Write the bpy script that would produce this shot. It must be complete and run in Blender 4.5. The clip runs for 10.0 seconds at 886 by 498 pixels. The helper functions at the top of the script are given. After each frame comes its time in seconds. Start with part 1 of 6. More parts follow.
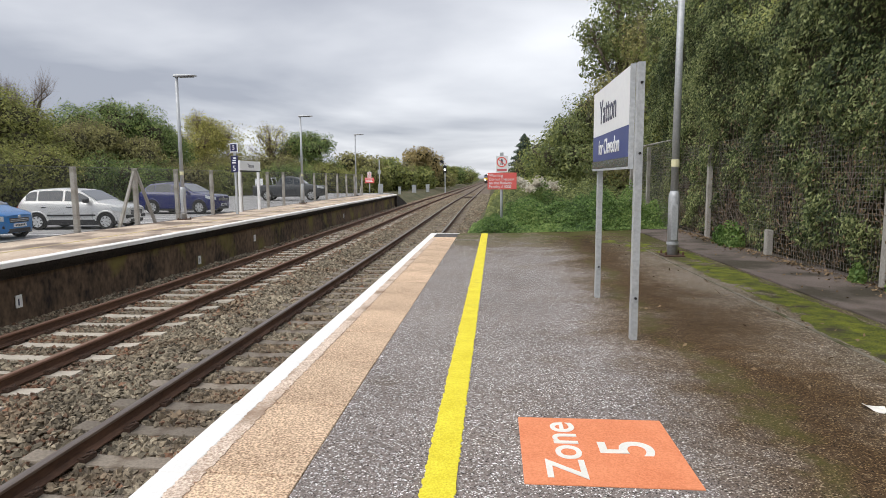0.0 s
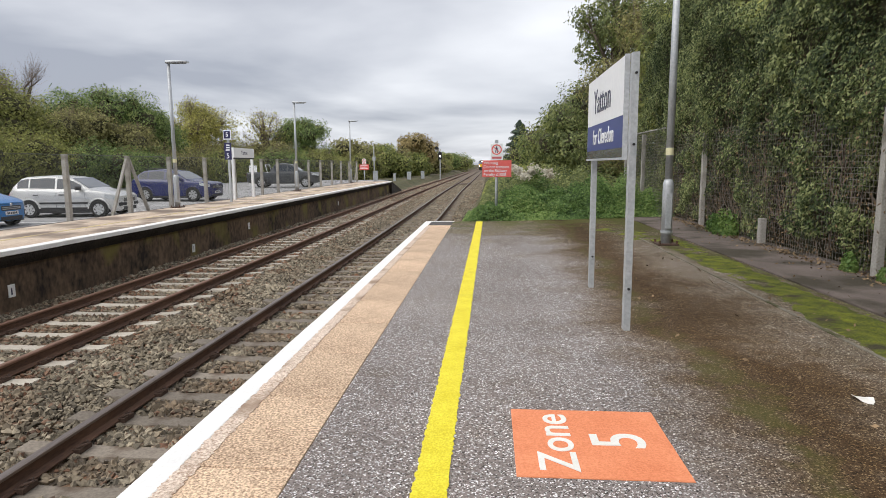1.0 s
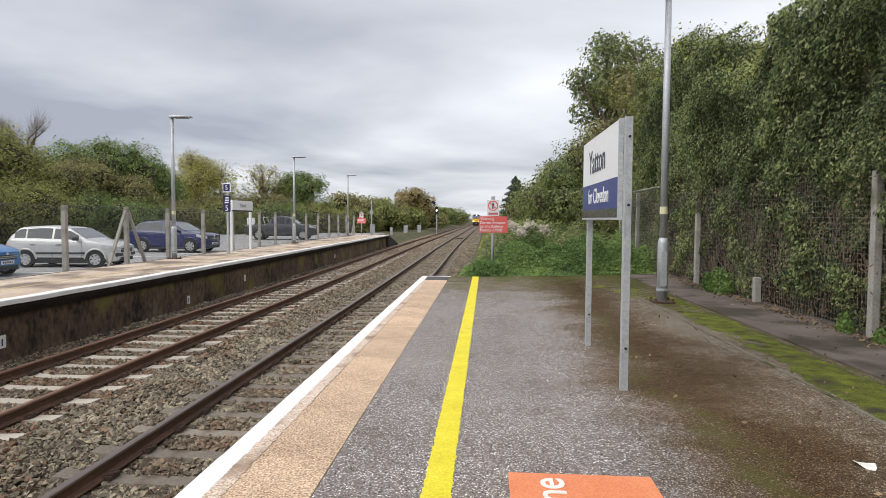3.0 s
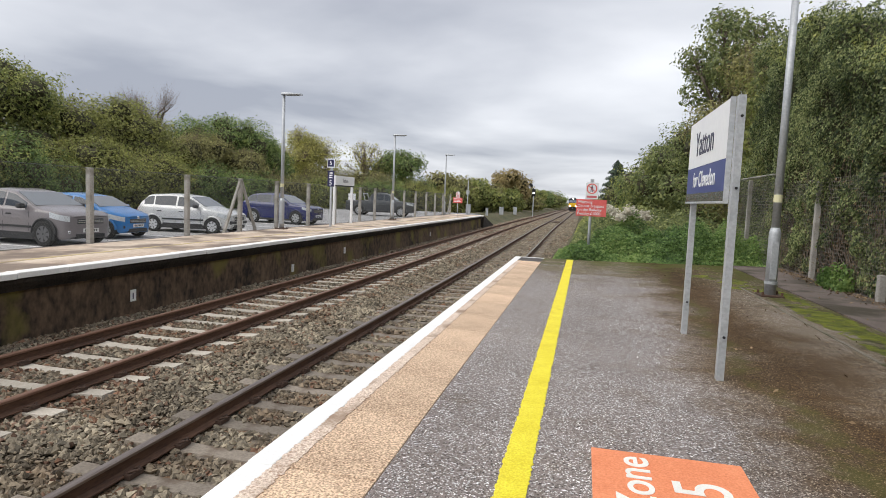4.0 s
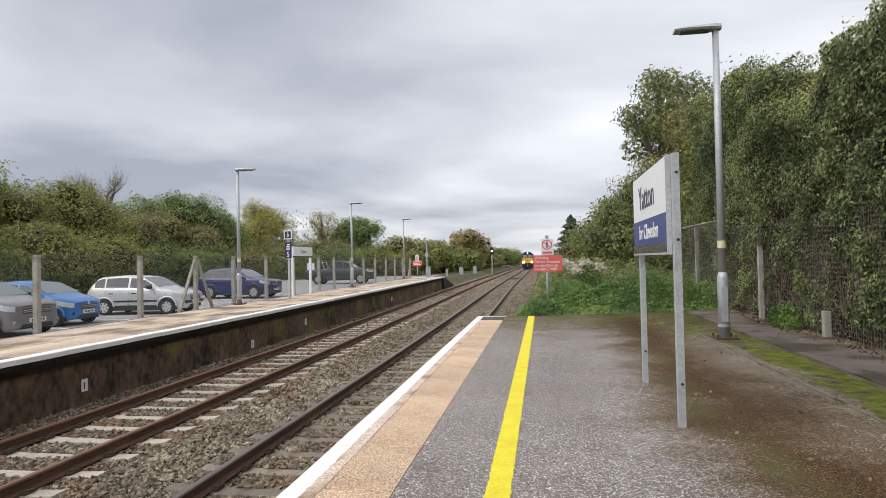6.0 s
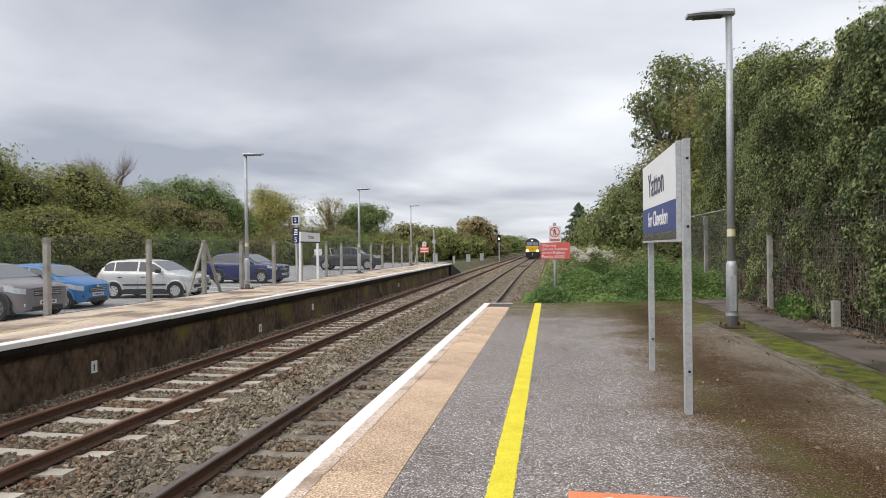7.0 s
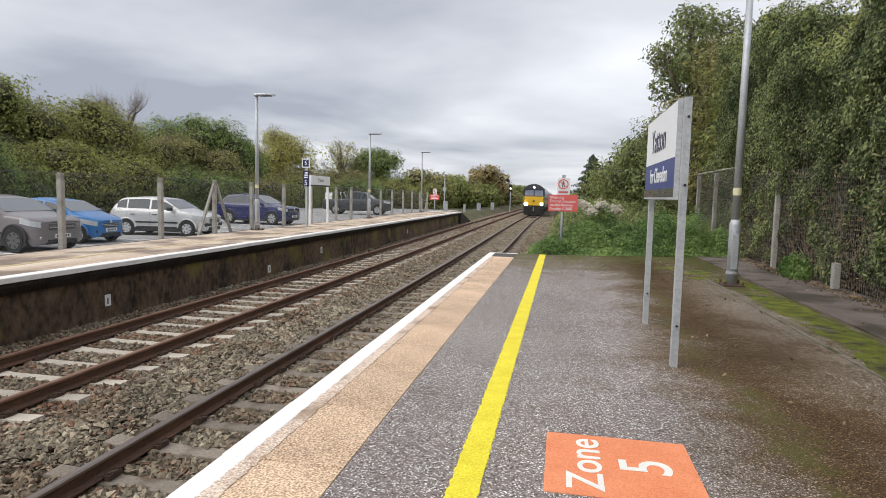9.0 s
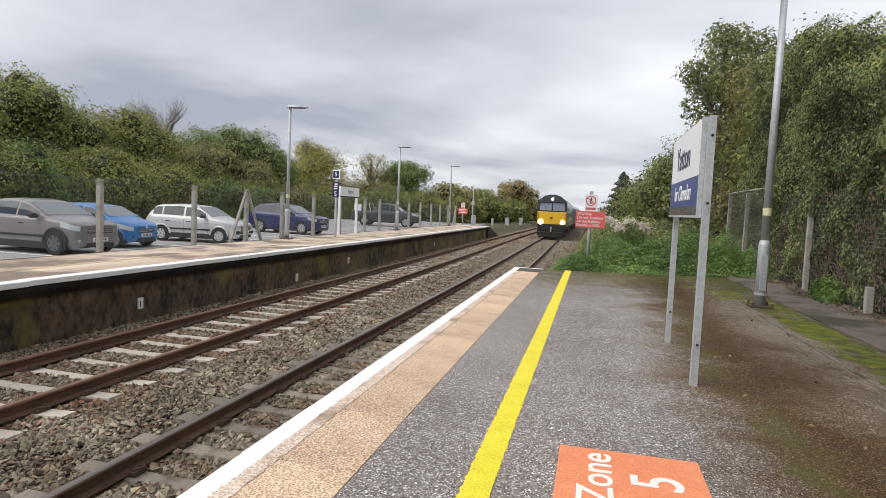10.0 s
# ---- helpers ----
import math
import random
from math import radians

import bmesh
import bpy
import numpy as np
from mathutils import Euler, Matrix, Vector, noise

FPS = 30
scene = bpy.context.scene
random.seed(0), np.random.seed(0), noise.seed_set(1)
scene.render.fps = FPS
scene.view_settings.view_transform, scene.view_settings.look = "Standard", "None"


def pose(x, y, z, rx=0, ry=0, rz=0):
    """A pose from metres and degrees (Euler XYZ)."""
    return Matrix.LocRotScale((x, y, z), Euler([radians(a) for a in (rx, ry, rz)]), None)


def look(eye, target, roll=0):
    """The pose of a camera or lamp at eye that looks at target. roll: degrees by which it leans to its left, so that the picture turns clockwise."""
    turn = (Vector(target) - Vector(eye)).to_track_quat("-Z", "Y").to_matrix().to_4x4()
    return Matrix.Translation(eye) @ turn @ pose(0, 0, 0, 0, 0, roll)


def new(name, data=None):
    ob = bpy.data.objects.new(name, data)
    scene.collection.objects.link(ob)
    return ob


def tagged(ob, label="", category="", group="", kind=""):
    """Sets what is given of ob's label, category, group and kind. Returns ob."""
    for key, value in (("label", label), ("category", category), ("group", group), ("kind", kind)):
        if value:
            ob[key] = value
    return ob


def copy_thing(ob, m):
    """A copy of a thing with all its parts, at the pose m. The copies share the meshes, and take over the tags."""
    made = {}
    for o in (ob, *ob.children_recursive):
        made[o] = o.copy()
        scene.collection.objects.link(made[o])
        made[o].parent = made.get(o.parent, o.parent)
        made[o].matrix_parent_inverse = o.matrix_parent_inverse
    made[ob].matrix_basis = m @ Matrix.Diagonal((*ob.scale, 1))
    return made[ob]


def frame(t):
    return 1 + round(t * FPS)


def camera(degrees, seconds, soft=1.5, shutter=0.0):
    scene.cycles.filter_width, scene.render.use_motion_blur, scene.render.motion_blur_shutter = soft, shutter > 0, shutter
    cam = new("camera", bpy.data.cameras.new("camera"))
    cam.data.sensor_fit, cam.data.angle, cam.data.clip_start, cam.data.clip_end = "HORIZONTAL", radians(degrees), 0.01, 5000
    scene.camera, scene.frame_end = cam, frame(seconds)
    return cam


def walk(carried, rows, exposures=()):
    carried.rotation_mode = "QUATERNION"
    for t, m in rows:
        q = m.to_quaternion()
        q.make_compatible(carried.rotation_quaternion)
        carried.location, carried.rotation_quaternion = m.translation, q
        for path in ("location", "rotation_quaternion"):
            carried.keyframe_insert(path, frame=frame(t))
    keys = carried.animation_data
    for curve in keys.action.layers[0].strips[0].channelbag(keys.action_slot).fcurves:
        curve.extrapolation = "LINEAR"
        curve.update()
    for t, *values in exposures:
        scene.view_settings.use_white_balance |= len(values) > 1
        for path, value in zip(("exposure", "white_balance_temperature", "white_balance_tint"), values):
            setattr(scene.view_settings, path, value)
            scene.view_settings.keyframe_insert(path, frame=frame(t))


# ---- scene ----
cam = camera(72.4, 10.0, soft=0.65)
PATH = [
    (0, (1.527, 0.486, 1.334), (1.357, 2.465, 1.102), -0.4),
    (0.5, (1.536, 0.469, 1.351), (1.354, 2.445, 1.101), -0.6),
    (1, (1.538, 0.493, 1.37), (1.384, 2.468, 1.094), -0.4),
    (1.5, (1.539, 0.472, 1.423), (1.368, 2.46, 1.283), -0.4),
    (2, (1.538, 0.46, 1.424), (1.347, 2.446, 1.284), -0.5),
    (2.2, (1.543, 0.472, 1.413), (1.355, 2.458, 1.262), -0.2),
    (3.3, (1.521, 0.457, 1.391), (1.39, 2.451, 1.303), 0.2),
    (3.5, (1.52, 0.439, 1.367), (1.378, 2.429, 1.223), -0.3),
    (4, (1.543, 0.384, 1.351), (1.097, 2.326, 1.183), 2.4),
    (4.5, (1.557, 0.362, 1.347), (1.38, 2.35, 1.207), 1.2),
    (5, (1.59, 0.33, 1.354), (1.33, 2.312, 1.278), 3.3),
    (5.5, (1.589, 0.291, 1.39), (1.244, 2.261, 1.414), -0.8),
    (6.8, (1.566, 0.321, 1.39), (1.255, 2.296, 1.432), -1.2),
    (7, (1.574, 0.314, 1.372), (1.227, 2.284, 1.368), -0.7),
    (7.5, (1.647, 0.309, 1.384), (1.332, 2.284, 1.388), -0.4),
    (8, (1.684, 0.314, 1.369), (1.416, 2.29, 1.214), -0.0),
    (8.5, (1.69, 0.3, 1.4), (1.289, 2.256, 1.29), -1.2),
    (9, (1.693, 0.207, 1.393), (1.314, 2.163, 1.216), 1.3),
    (9.5, (1.753, 0.143, 1.393), (1.343, 2.091, 1.201), 1.8),
    (10, (1.762, 0.143, 1.385), (1.292, 2.082, 1.25), 2.6),
]
walk(cam, [(t, look(eye, target, roll)) for t, eye, target, roll in PATH])

# ---- world and light ----
world = bpy.data.worlds.new("overcast")
scene.world = world
world.use_nodes = True
wn, wl = world.node_tree.nodes, world.node_tree.links
wn.clear()
w_out, w_bg = wn.new("ShaderNodeOutputWorld"), wn.new("ShaderNodeBackground")
w_sky = wn.new("ShaderNodeTexSky")
w_sky.sky_type, w_sky.sun_disc = "NISHITA", False
w_sky.sun_elevation, w_sky.sun_rotation = radians(58), radians(215)
w_dim = wn.new("ShaderNodeMix")
w_dim.data_type, w_dim.blend_type = "RGBA", "MULTIPLY"
w_dim.inputs[0].default_value = 1.0
w_dim.inputs[7].default_value = (0.1, 0.1, 0.1, 1)
w_tc, w_sep = wn.new("ShaderNodeTexCoord"), wn.new("ShaderNodeSeparateXYZ")
w_add, w_dx, w_dy, w_com = wn.new("ShaderNodeMath"), wn.new("ShaderNodeMath"), wn.new("ShaderNodeMath"), wn.new("ShaderNodeCombineXYZ")
w_abs = wn.new("ShaderNodeMath")
w_abs.operation = "ABSOLUTE"
w_add.inputs[1].default_value = 0.10
w_dx.operation = w_dy.operation = "DIVIDE"
w_n1, w_ramp = wn.new("ShaderNodeTexNoise"), wn.new("ShaderNodeValToRGB")
w_n1.inputs["Scale"].default_value, w_n1.inputs["Detail"].default_value, w_n1.inputs["Roughness"].default_value = 0.42, 6, 0.46
w_n1.inputs["Distortion"].default_value = 0.25
w_ramp.color_ramp.elements[0].position, w_ramp.color_ramp.elements[0].color = 0.36, (0.265, 0.28, 0.325, 1)
w_ramp.color_ramp.elements[1].position, w_ramp.color_ramp.elements[1].color = 0.70, (0.70, 0.71, 0.735, 1)
w_mix = wn.new("ShaderNodeMix")
w_mix.data_type = "RGBA"
w_mix.inputs[0].default_value = 0.93
wl.new(w_tc.outputs["Generated"], w_sep.inputs[0])
wl.new(w_sep.outputs[2], w_abs.inputs[0])
wl.new(w_abs.outputs[0], w_add.inputs[0])
wl.new(w_sep.outputs[0], w_dx.inputs[0])
wl.new(w_add.outputs[0], w_dx.inputs[1])
wl.new(w_sep.outputs[1], w_dy.inputs[0])
wl.new(w_add.outputs[0], w_dy.inputs[1])
wl.new(w_dx.outputs[0], w_com.inputs[0])
wl.new(w_dy.outputs[0], w_com.inputs[1])
wl.new(w_com.outputs[0], w_n1.inputs["Vector"])
w_east, w_high = wn.new("ShaderNodeMath"), wn.new("ShaderNodeMath")
w_east.operation = w_high.operation = "MULTIPLY_ADD"
w_east.inputs[1].default_value, w_high.inputs[1].default_value = 0.10, 0.05
wl.new(w_sep.outputs[0], w_east.inputs[0])
wl.new(w_n1.outputs[0], w_east.inputs[2])
wl.new(w_abs.outputs[0], w_high.inputs[0])
wl.new(w_east.outputs[0], w_high.inputs[2])
wl.new(w_high.outputs[0], w_ramp.inputs[0])
wl.new(w_sky.outputs[0], w_dim.inputs[6])
wl.new(w_dim.outputs[2], w_mix.inputs[6])
wl.new(w_ramp.outputs[0], w_mix.inputs[7])
wl.new(w_mix.outputs[2], w_bg.inputs[0])
w_bg.inputs[1].default_value = 1.0
wl.new(w_bg.outputs[0], w_out.inputs[0])

sun = new("sun", bpy.data.lights.new("sun", "SUN"))
sun.data.energy, sun.data.angle, sun.data.color = 1.5, radians(60), (1.0, 0.965, 0.91)
sun.matrix_world = look((-22, -6, 32), (0, 10, 0))
scene.view_settings.exposure = 0.68


# ---- materials ----
def mat(name, c1, c2, rough=0.85, big=1.5, fine=60.0, bump=0.15, metal=0.0, dist=0.01, c3=None, third=0.62, stretch=(1, 1, 1), fine_mix=0.5):
    """Two tones mixed by a coarse and a fine noise, an optional third in patches, and fine relief."""
    m = bpy.data.materials.new(name)
    m.use_nodes = True
    n, l = m.node_tree.nodes, m.node_tree.links
    p = n["Principled BSDF"]
    p.inputs["Roughness"].default_value, p.inputs["Metallic"].default_value = rough, metal
    tc, mp = n.new("ShaderNodeTexCoord"), n.new("ShaderNodeMapping")
    mp.inputs["Scale"].default_value = stretch
    l.new(tc.outputs["Object"], mp.inputs[0])
    a, b = n.new("ShaderNodeTexNoise"), n.new("ShaderNodeTexNoise")
    a.inputs["Scale"].default_value, a.inputs["Detail"].default_value = big, 6
    b.inputs["Scale"].default_value, b.inputs["Detail"].default_value = fine, 3
    l.new(mp.outputs[0], a.inputs["Vector"])
    l.new(mp.outputs[0], b.inputs["Vector"])
    f = n.new("ShaderNodeMix")
    f.inputs[0].default_value = fine_mix
    l.new(a.outputs[0], f.inputs[2])
    l.new(b.outputs[0], f.inputs[3])
    r = n.new("ShaderNodeMapRange")
    r.inputs[1].default_value, r.inputs[2].default_value = 0.36, 0.64
    l.new(f.outputs[0], r.inputs[0])
    c = n.new("ShaderNodeMix")
    c.data_type = "RGBA"
    c.inputs[6].default_value, c.inputs[7].default_value = (*c1, 1), (*c2, 1)
    l.new(r.outputs[0], c.inputs[0])
    last = c.outputs[2]
    if c3:
        d = n.new("ShaderNodeTexNoise")
        d.inputs["Scale"].default_value, d.inputs["Detail"].default_value = big * 0.6 + 0.3, 8
        l.new(tc.outputs["Object"], d.inputs["Vector"])
        s = n.new("ShaderNodeMapRange")
        s.inputs[1].default_value, s.inputs[2].default_value = third - 0.06, third + 0.08
        l.new(d.outputs[0], s.inputs[0])
        e = n.new("ShaderNodeMix")
        e.data_type = "RGBA"
        e.inputs[7].default_value = (*c3, 1)
        l.new(last, e.inputs[6])
        l.new(s.outputs[0], e.inputs[0])
        last = e.outputs[2]
    l.new(last, p.inputs["Base Color"])
    if bump:
        u = n.new("ShaderNodeBump")
        u.inputs["Strength"].default_value, u.inputs["Distance"].default_value = bump, dist
        l.new(b.outputs[0], u.inputs["Height"])
        l.new(u.outputs[0], p.inputs["Normal"])
    return m


def varied(m, low=0.75, high=1.2, island=False):
    """Vary a material's colour from piece to piece."""
    n, l = m.node_tree.nodes, m.node_tree.links
    p = n["Principled BSDF"]
    src = p.inputs["Base Color"].links[0].from_socket
    if island:
        rnd = n.new("ShaderNodeNewGeometry").outputs["Random Per Island"]
    else:
        rnd = n.new("ShaderNodeObjectInfo").outputs["Random"]
    r, h = n.new("ShaderNodeMapRange"), n.new("ShaderNodeHueSaturation")
    r.inputs[3].default_value, r.inputs[4].default_value = low, high
    l.new(rnd, r.inputs[0])
    l.new(r.outputs[0], h.inputs["Value"])
    l.new(src, h.inputs["Color"])
    l.new(h.outputs[0], p.inputs["Base Color"])
    return m


def leaf_mat(name, c1, c2, c3, rough=0.6, trans=0.45, spread=0.8):
    """Leaves: colour runs over three tones from leaf to leaf, some light comes through."""
    m = bpy.data.materials.new(name)
    m.use_nodes = True
    n, l = m.node_tree.nodes, m.node_tree.links
    p, out = n["Principled BSDF"], n["Material Output"]
    p.inputs["Roughness"].default_value = rough
    g, r = n.new("ShaderNodeNewGeometry"), n.new("ShaderNodeValToRGB")
    r.color_ramp.elements[0].color, r.color_ramp.elements[1].color = (*c1, 1), (*c3, 1)
    mid = r.color_ramp.elements.new(0.55)
    mid.color = (*c2, 1)
    tc, a, s = n.new("ShaderNodeTexCoord"), n.new("ShaderNodeTexNoise"), n.new("ShaderNodeMath")
    a.inputs["Scale"].default_value, a.inputs["Detail"].default_value = 0.9, 4
    s.operation, s.inputs[1].default_value = "MULTIPLY_ADD", 1.6
    k = n.new("ShaderNodeMath")
    k.operation, k.inputs[1].default_value, k.inputs[2].default_value = "MULTIPLY_ADD", spread, -0.3 - spread / 2
    l.new(tc.outputs["Object"], a.inputs["Vector"])
    l.new(g.outputs["Random Per Island"], k.inputs[0])
    l.new(a.outputs[0], s.inputs[0])
    l.new(k.outputs[0], s.inputs[2])
    l.new(s.outputs[0], r.inputs[0])
    l.new(r.outputs[0], p.inputs["Base Color"])
    t, mx = n.new("ShaderNodeBsdfTranslucent"), n.new("ShaderNodeMixShader")
    mx.inputs[0].default_value = trans
    l.new(r.outputs[0], t.inputs[0])
    l.new(p.outputs[0], mx.inputs[1])
    l.new(t.outputs[0], mx.inputs[2])
    l.new(mx.outputs[0], out.inputs[0])
    return m


def plain(name, c, rough=0.5, metal=0.0, glow=0.0):
    m = bpy.data.materials.new(name)
    m.use_nodes = True
    p = m.node_tree.nodes["Principled BSDF"]
    p.inputs["Base Color"].default_value = (*c, 1)
    p.inputs["Roughness"].default_value, p.inputs["Metallic"].default_value = rough, metal
    if glow:
        p.inputs["Emission Color"].default_value, p.inputs["Emission Strength"].default_value = (*c, 1), glow
    return m


def paint(name, c, rough=0.3, dirt=0.12):
    """Car or loco paint: clear coat over a colour with a faint film of dust."""
    d = tuple(v * (1 - dirt) + 0.22 * dirt for v in c)
    m = mat(name, c, d, rough, 2.0, 14.0, 0.0)
    m.node_tree.nodes["Principled BSDF"].inputs["Coat Weight"].default_value = 0.6
    m.node_tree.nodes["Principled BSDF"].inputs["Coat Roughness"].default_value = 0.08
    return m


def asphalt_mat():
    """Worn asphalt with pale chips; brown algae and moss where people don't walk."""
    m = bpy.data.materials.new("platform_asphalt")
    m.use_nodes = True
    n, l = m.node_tree.nodes, m.node_tree.links
    p = n["Principled BSDF"]
    p.inputs["Roughness"].default_value, p.inputs["Specular IOR Level"].default_value = 0.95, 0.25
    tc = n.new("ShaderNodeTexCoord")
    v, vs, vr = n.new("ShaderNodeTexVoronoi"), n.new("ShaderNodeSeparateColor"), n.new("ShaderNodeValToRGB")
    v.inputs["Scale"].default_value = 145
    l.new(tc.outputs["Object"], v.inputs["Vector"])
    l.new(v.outputs["Color"], vs.inputs[0])
    for pos, c in ((0.0, (0.030, 0.025, 0.023)), (0.3, (0.140, 0.117, 0.107)), (0.8, (0.222, 0.188, 0.173)), (1.0, (0.262, 0.225, 0.208))):
        e = vr.color_ramp.elements.new(pos) if 0 < pos < 1 else vr.color_ramp.elements[int(pos)]
        e.color = (*c, 1)
    l.new(vs.outputs[0], vr.inputs[0])
    big, br, wear = n.new("ShaderNodeTexNoise"), n.new("ShaderNodeMapRange"), n.new("ShaderNodeMix")
    big.inputs["Scale"].default_value, big.inputs["Detail"].default_value = 0.9, 7
    l.new(tc.outputs["Object"], big.inputs["Vector"])
    br.inputs[1].default_value, br.inputs[2].default_value, br.inputs[3].default_value, br.inputs[4].default_value = 0.35, 0.65, 0.93, 1.13
    l.new(big.outputs[0], br.inputs[0])
    wear.data_type, wear.blend_type = "RGBA", "MULTIPLY"
    wear.inputs[0].default_value = 1.0
    l.new(vr.outputs[0], wear.inputs[6])
    l.new(br.outputs[0], wear.inputs[7])
    # coarse chips and pits between the fine grains
    pits, pr, pm = n.new("ShaderNodeTexNoise"), n.new("ShaderNodeMapRange"), n.new("ShaderNodeMix")
    pits.inputs["Scale"].default_value, pits.inputs["Detail"].default_value, pits.inputs["Roughness"].default_value = 45, 5, 0.8
    l.new(tc.outputs["Object"], pits.inputs["Vector"])
    pr.inputs[1].default_value, pr.inputs[2].default_value, pr.inputs[3].default_value, pr.inputs[4].default_value = 0.36, 0.64, 0.66, 1.24
    l.new(pits.outputs[0], pr.inputs[0])
    pm.data_type, pm.blend_type = "RGBA", "MULTIPLY"
    pm.inputs[0].default_value = 1.0
    l.new(wear.outputs[2], pm.inputs[6])
    l.new(pr.outputs[0], pm.inputs[7])
    last = pm.outputs[2]
    bu = n.new("ShaderNodeBump")
    bu.inputs["Strength"].default_value, bu.inputs["Distance"].default_value = 0.22, 0.004
    l.new(vs.outputs[0], bu.inputs["Height"])
    l.new(bu.outputs[0], p.inputs["Normal"])
    sep = n.new("ShaderNodeSeparateXYZ")
    l.new(tc.outputs["Object"], sep.inputs[0])

    def patch(last, colour, x_from, x_to, scale, edge, soft, most, detail=8, tint=True, along=0):
        """Blotches of growth that thicken from x_from to x_to across the platform."""
        rise, nz, sm, th, mx = (n.new("ShaderNodeMapRange"), n.new("ShaderNodeTexNoise"), n.new("ShaderNodeMath"), n.new("ShaderNodeMapRange"), n.new("ShaderNodeMix"))
        rise.inputs[1].default_value, rise.inputs[2].default_value = x_from, x_to
        l.new(sep.outputs[along], rise.inputs[0])
        nz.inputs["Scale"].default_value, nz.inputs["Detail"].default_value, nz.inputs["Roughness"].default_value = scale, detail, 0.65
        l.new(tc.outputs["Object"], nz.inputs["Vector"])
        sm.operation = "MULTIPLY_ADD"
        sm.inputs[1].default_value = 0.5
        l.new(rise.outputs[0], sm.inputs[0])
        l.new(nz.outputs[0], sm.inputs[2])
        th.inputs[1].default_value, th.inputs[2].default_value, th.inputs[4].default_value = edge, edge + soft, most
        l.new(sm.outputs[0], th.inputs[0])
        mx.data_type = "RGBA"
        if tint:
            mx.blend_type = "MULTIPLY"
        mx.inputs[7].default_value = (*colour, 1)
        l.new(last, mx.inputs[6])
        l.new(th.outputs[0], mx.inputs[0])
        return mx.outputs[2]

    def band(last, colour, centre, half, scale, edge, soft, most, tint=True):
        """Growth that is thickest along one line of the platform."""
        off, ab, fall, nz, sm, th, mx = (n.new("ShaderNodeMath"), n.new("ShaderNodeMath"), n.new("ShaderNodeMapRange"), n.new("ShaderNodeTexNoise"),
                                         n.new("ShaderNodeMath"), n.new("ShaderNodeMapRange"), n.new("ShaderNodeMix"))
        off.operation, off.inputs[1].default_value = "SUBTRACT", centre + 0.65
        wob, wadd = n.new("ShaderNodeTexNoise"), n.new("ShaderNodeMath")
        wob.inputs["Scale"].default_value, wob.inputs["Detail"].default_value = 0.55, 3
        l.new(tc.outputs["Object"], wob.inputs["Vector"])
        wadd.operation, wadd.inputs[1].default_value = "MULTIPLY_ADD", 1.3
        l.new(wob.outputs[0], wadd.inputs[0])
        l.new(sep.outputs[0], wadd.inputs[2])
        l.new(wadd.outputs[0], off.inputs[0])
        ab.operation = "ABSOLUTE"
        l.new(off.outputs[0], ab.inputs[0])
        fall.inputs[1].default_value, fall.inputs[2].default_value, fall.inputs[3].default_value, fall.inputs[4].default_value = half, 0.0, 0.0, 1.0
        l.new(ab.outputs[0], fall.inputs[0])
        nz.inputs["Scale"].default_value, nz.inputs["Detail"].default_value, nz.inputs["Roughness"].default_value = scale, 9, 0.72
        l.new(tc.outputs["Object"], nz.inputs["Vector"])
        sm.operation, sm.inputs[1].default_value = "MULTIPLY_ADD", 0.42
        l.new(fall.outputs[0], sm.inputs[0])
        l.new(nz.outputs[0], sm.inputs[2])
        th.inputs[1].default_value, th.inputs[2].default_value, th.inputs[4].default_value = edge, edge + soft, most
        l.new(sm.outputs[0], th.inputs[0])
        mx.data_type = "RGBA"
        if tint:
            mx.blend_type = "MULTIPLY"
        mx.inputs[7].default_value = (*colour, 1)
        l.new(last, mx.inputs[6])
        l.new(th.outputs[0], mx.inputs[0])
        return mx.outputs[2]

    # a broad brown band of algae along the drip line, greener and thicker towards the platform end
    last = patch(last, (0.74, 0.68, 0.56), 2.2, 3.6, 0.9, 0.58, 0.35, 0.9)
    last = band(last, (0.52, 0.41, 0.27), 3.25, 0.95, 1.3, 0.52, 0.34, 0.95)
    last = band(last, (0.60, 0.50, 0.34), 3.35, 1.2, 6.0, 0.62, 0.30, 0.8)
    last = patch(last, (0.52, 0.47, 0.31), 3.0, 4.8, 1.4, 0.80, 0.25, 0.85)
    last = patch(last, (0.50, 0.45, 0.27), 7.0, 14.5, 0.9, 0.72, 0.22, 0.85, along=1)
    last = band(last, (0.085, 0.088, 0.018), 3.05, 0.5, 3.0, 0.80, 0.16, 0.5, False)
    last = patch(last, (0.085, 0.092, 0.016), 9.5, 15.5, 1.7, 0.84, 0.14, 0.7, tint=False, along=1)
    last = patch(last, (0.070, 0.074, 0.016), 4.1, 4.5, 2.6, 0.90, 0.16, 0.75, tint=False)
    l.new(last, p.inputs["Base Color"])
    return m


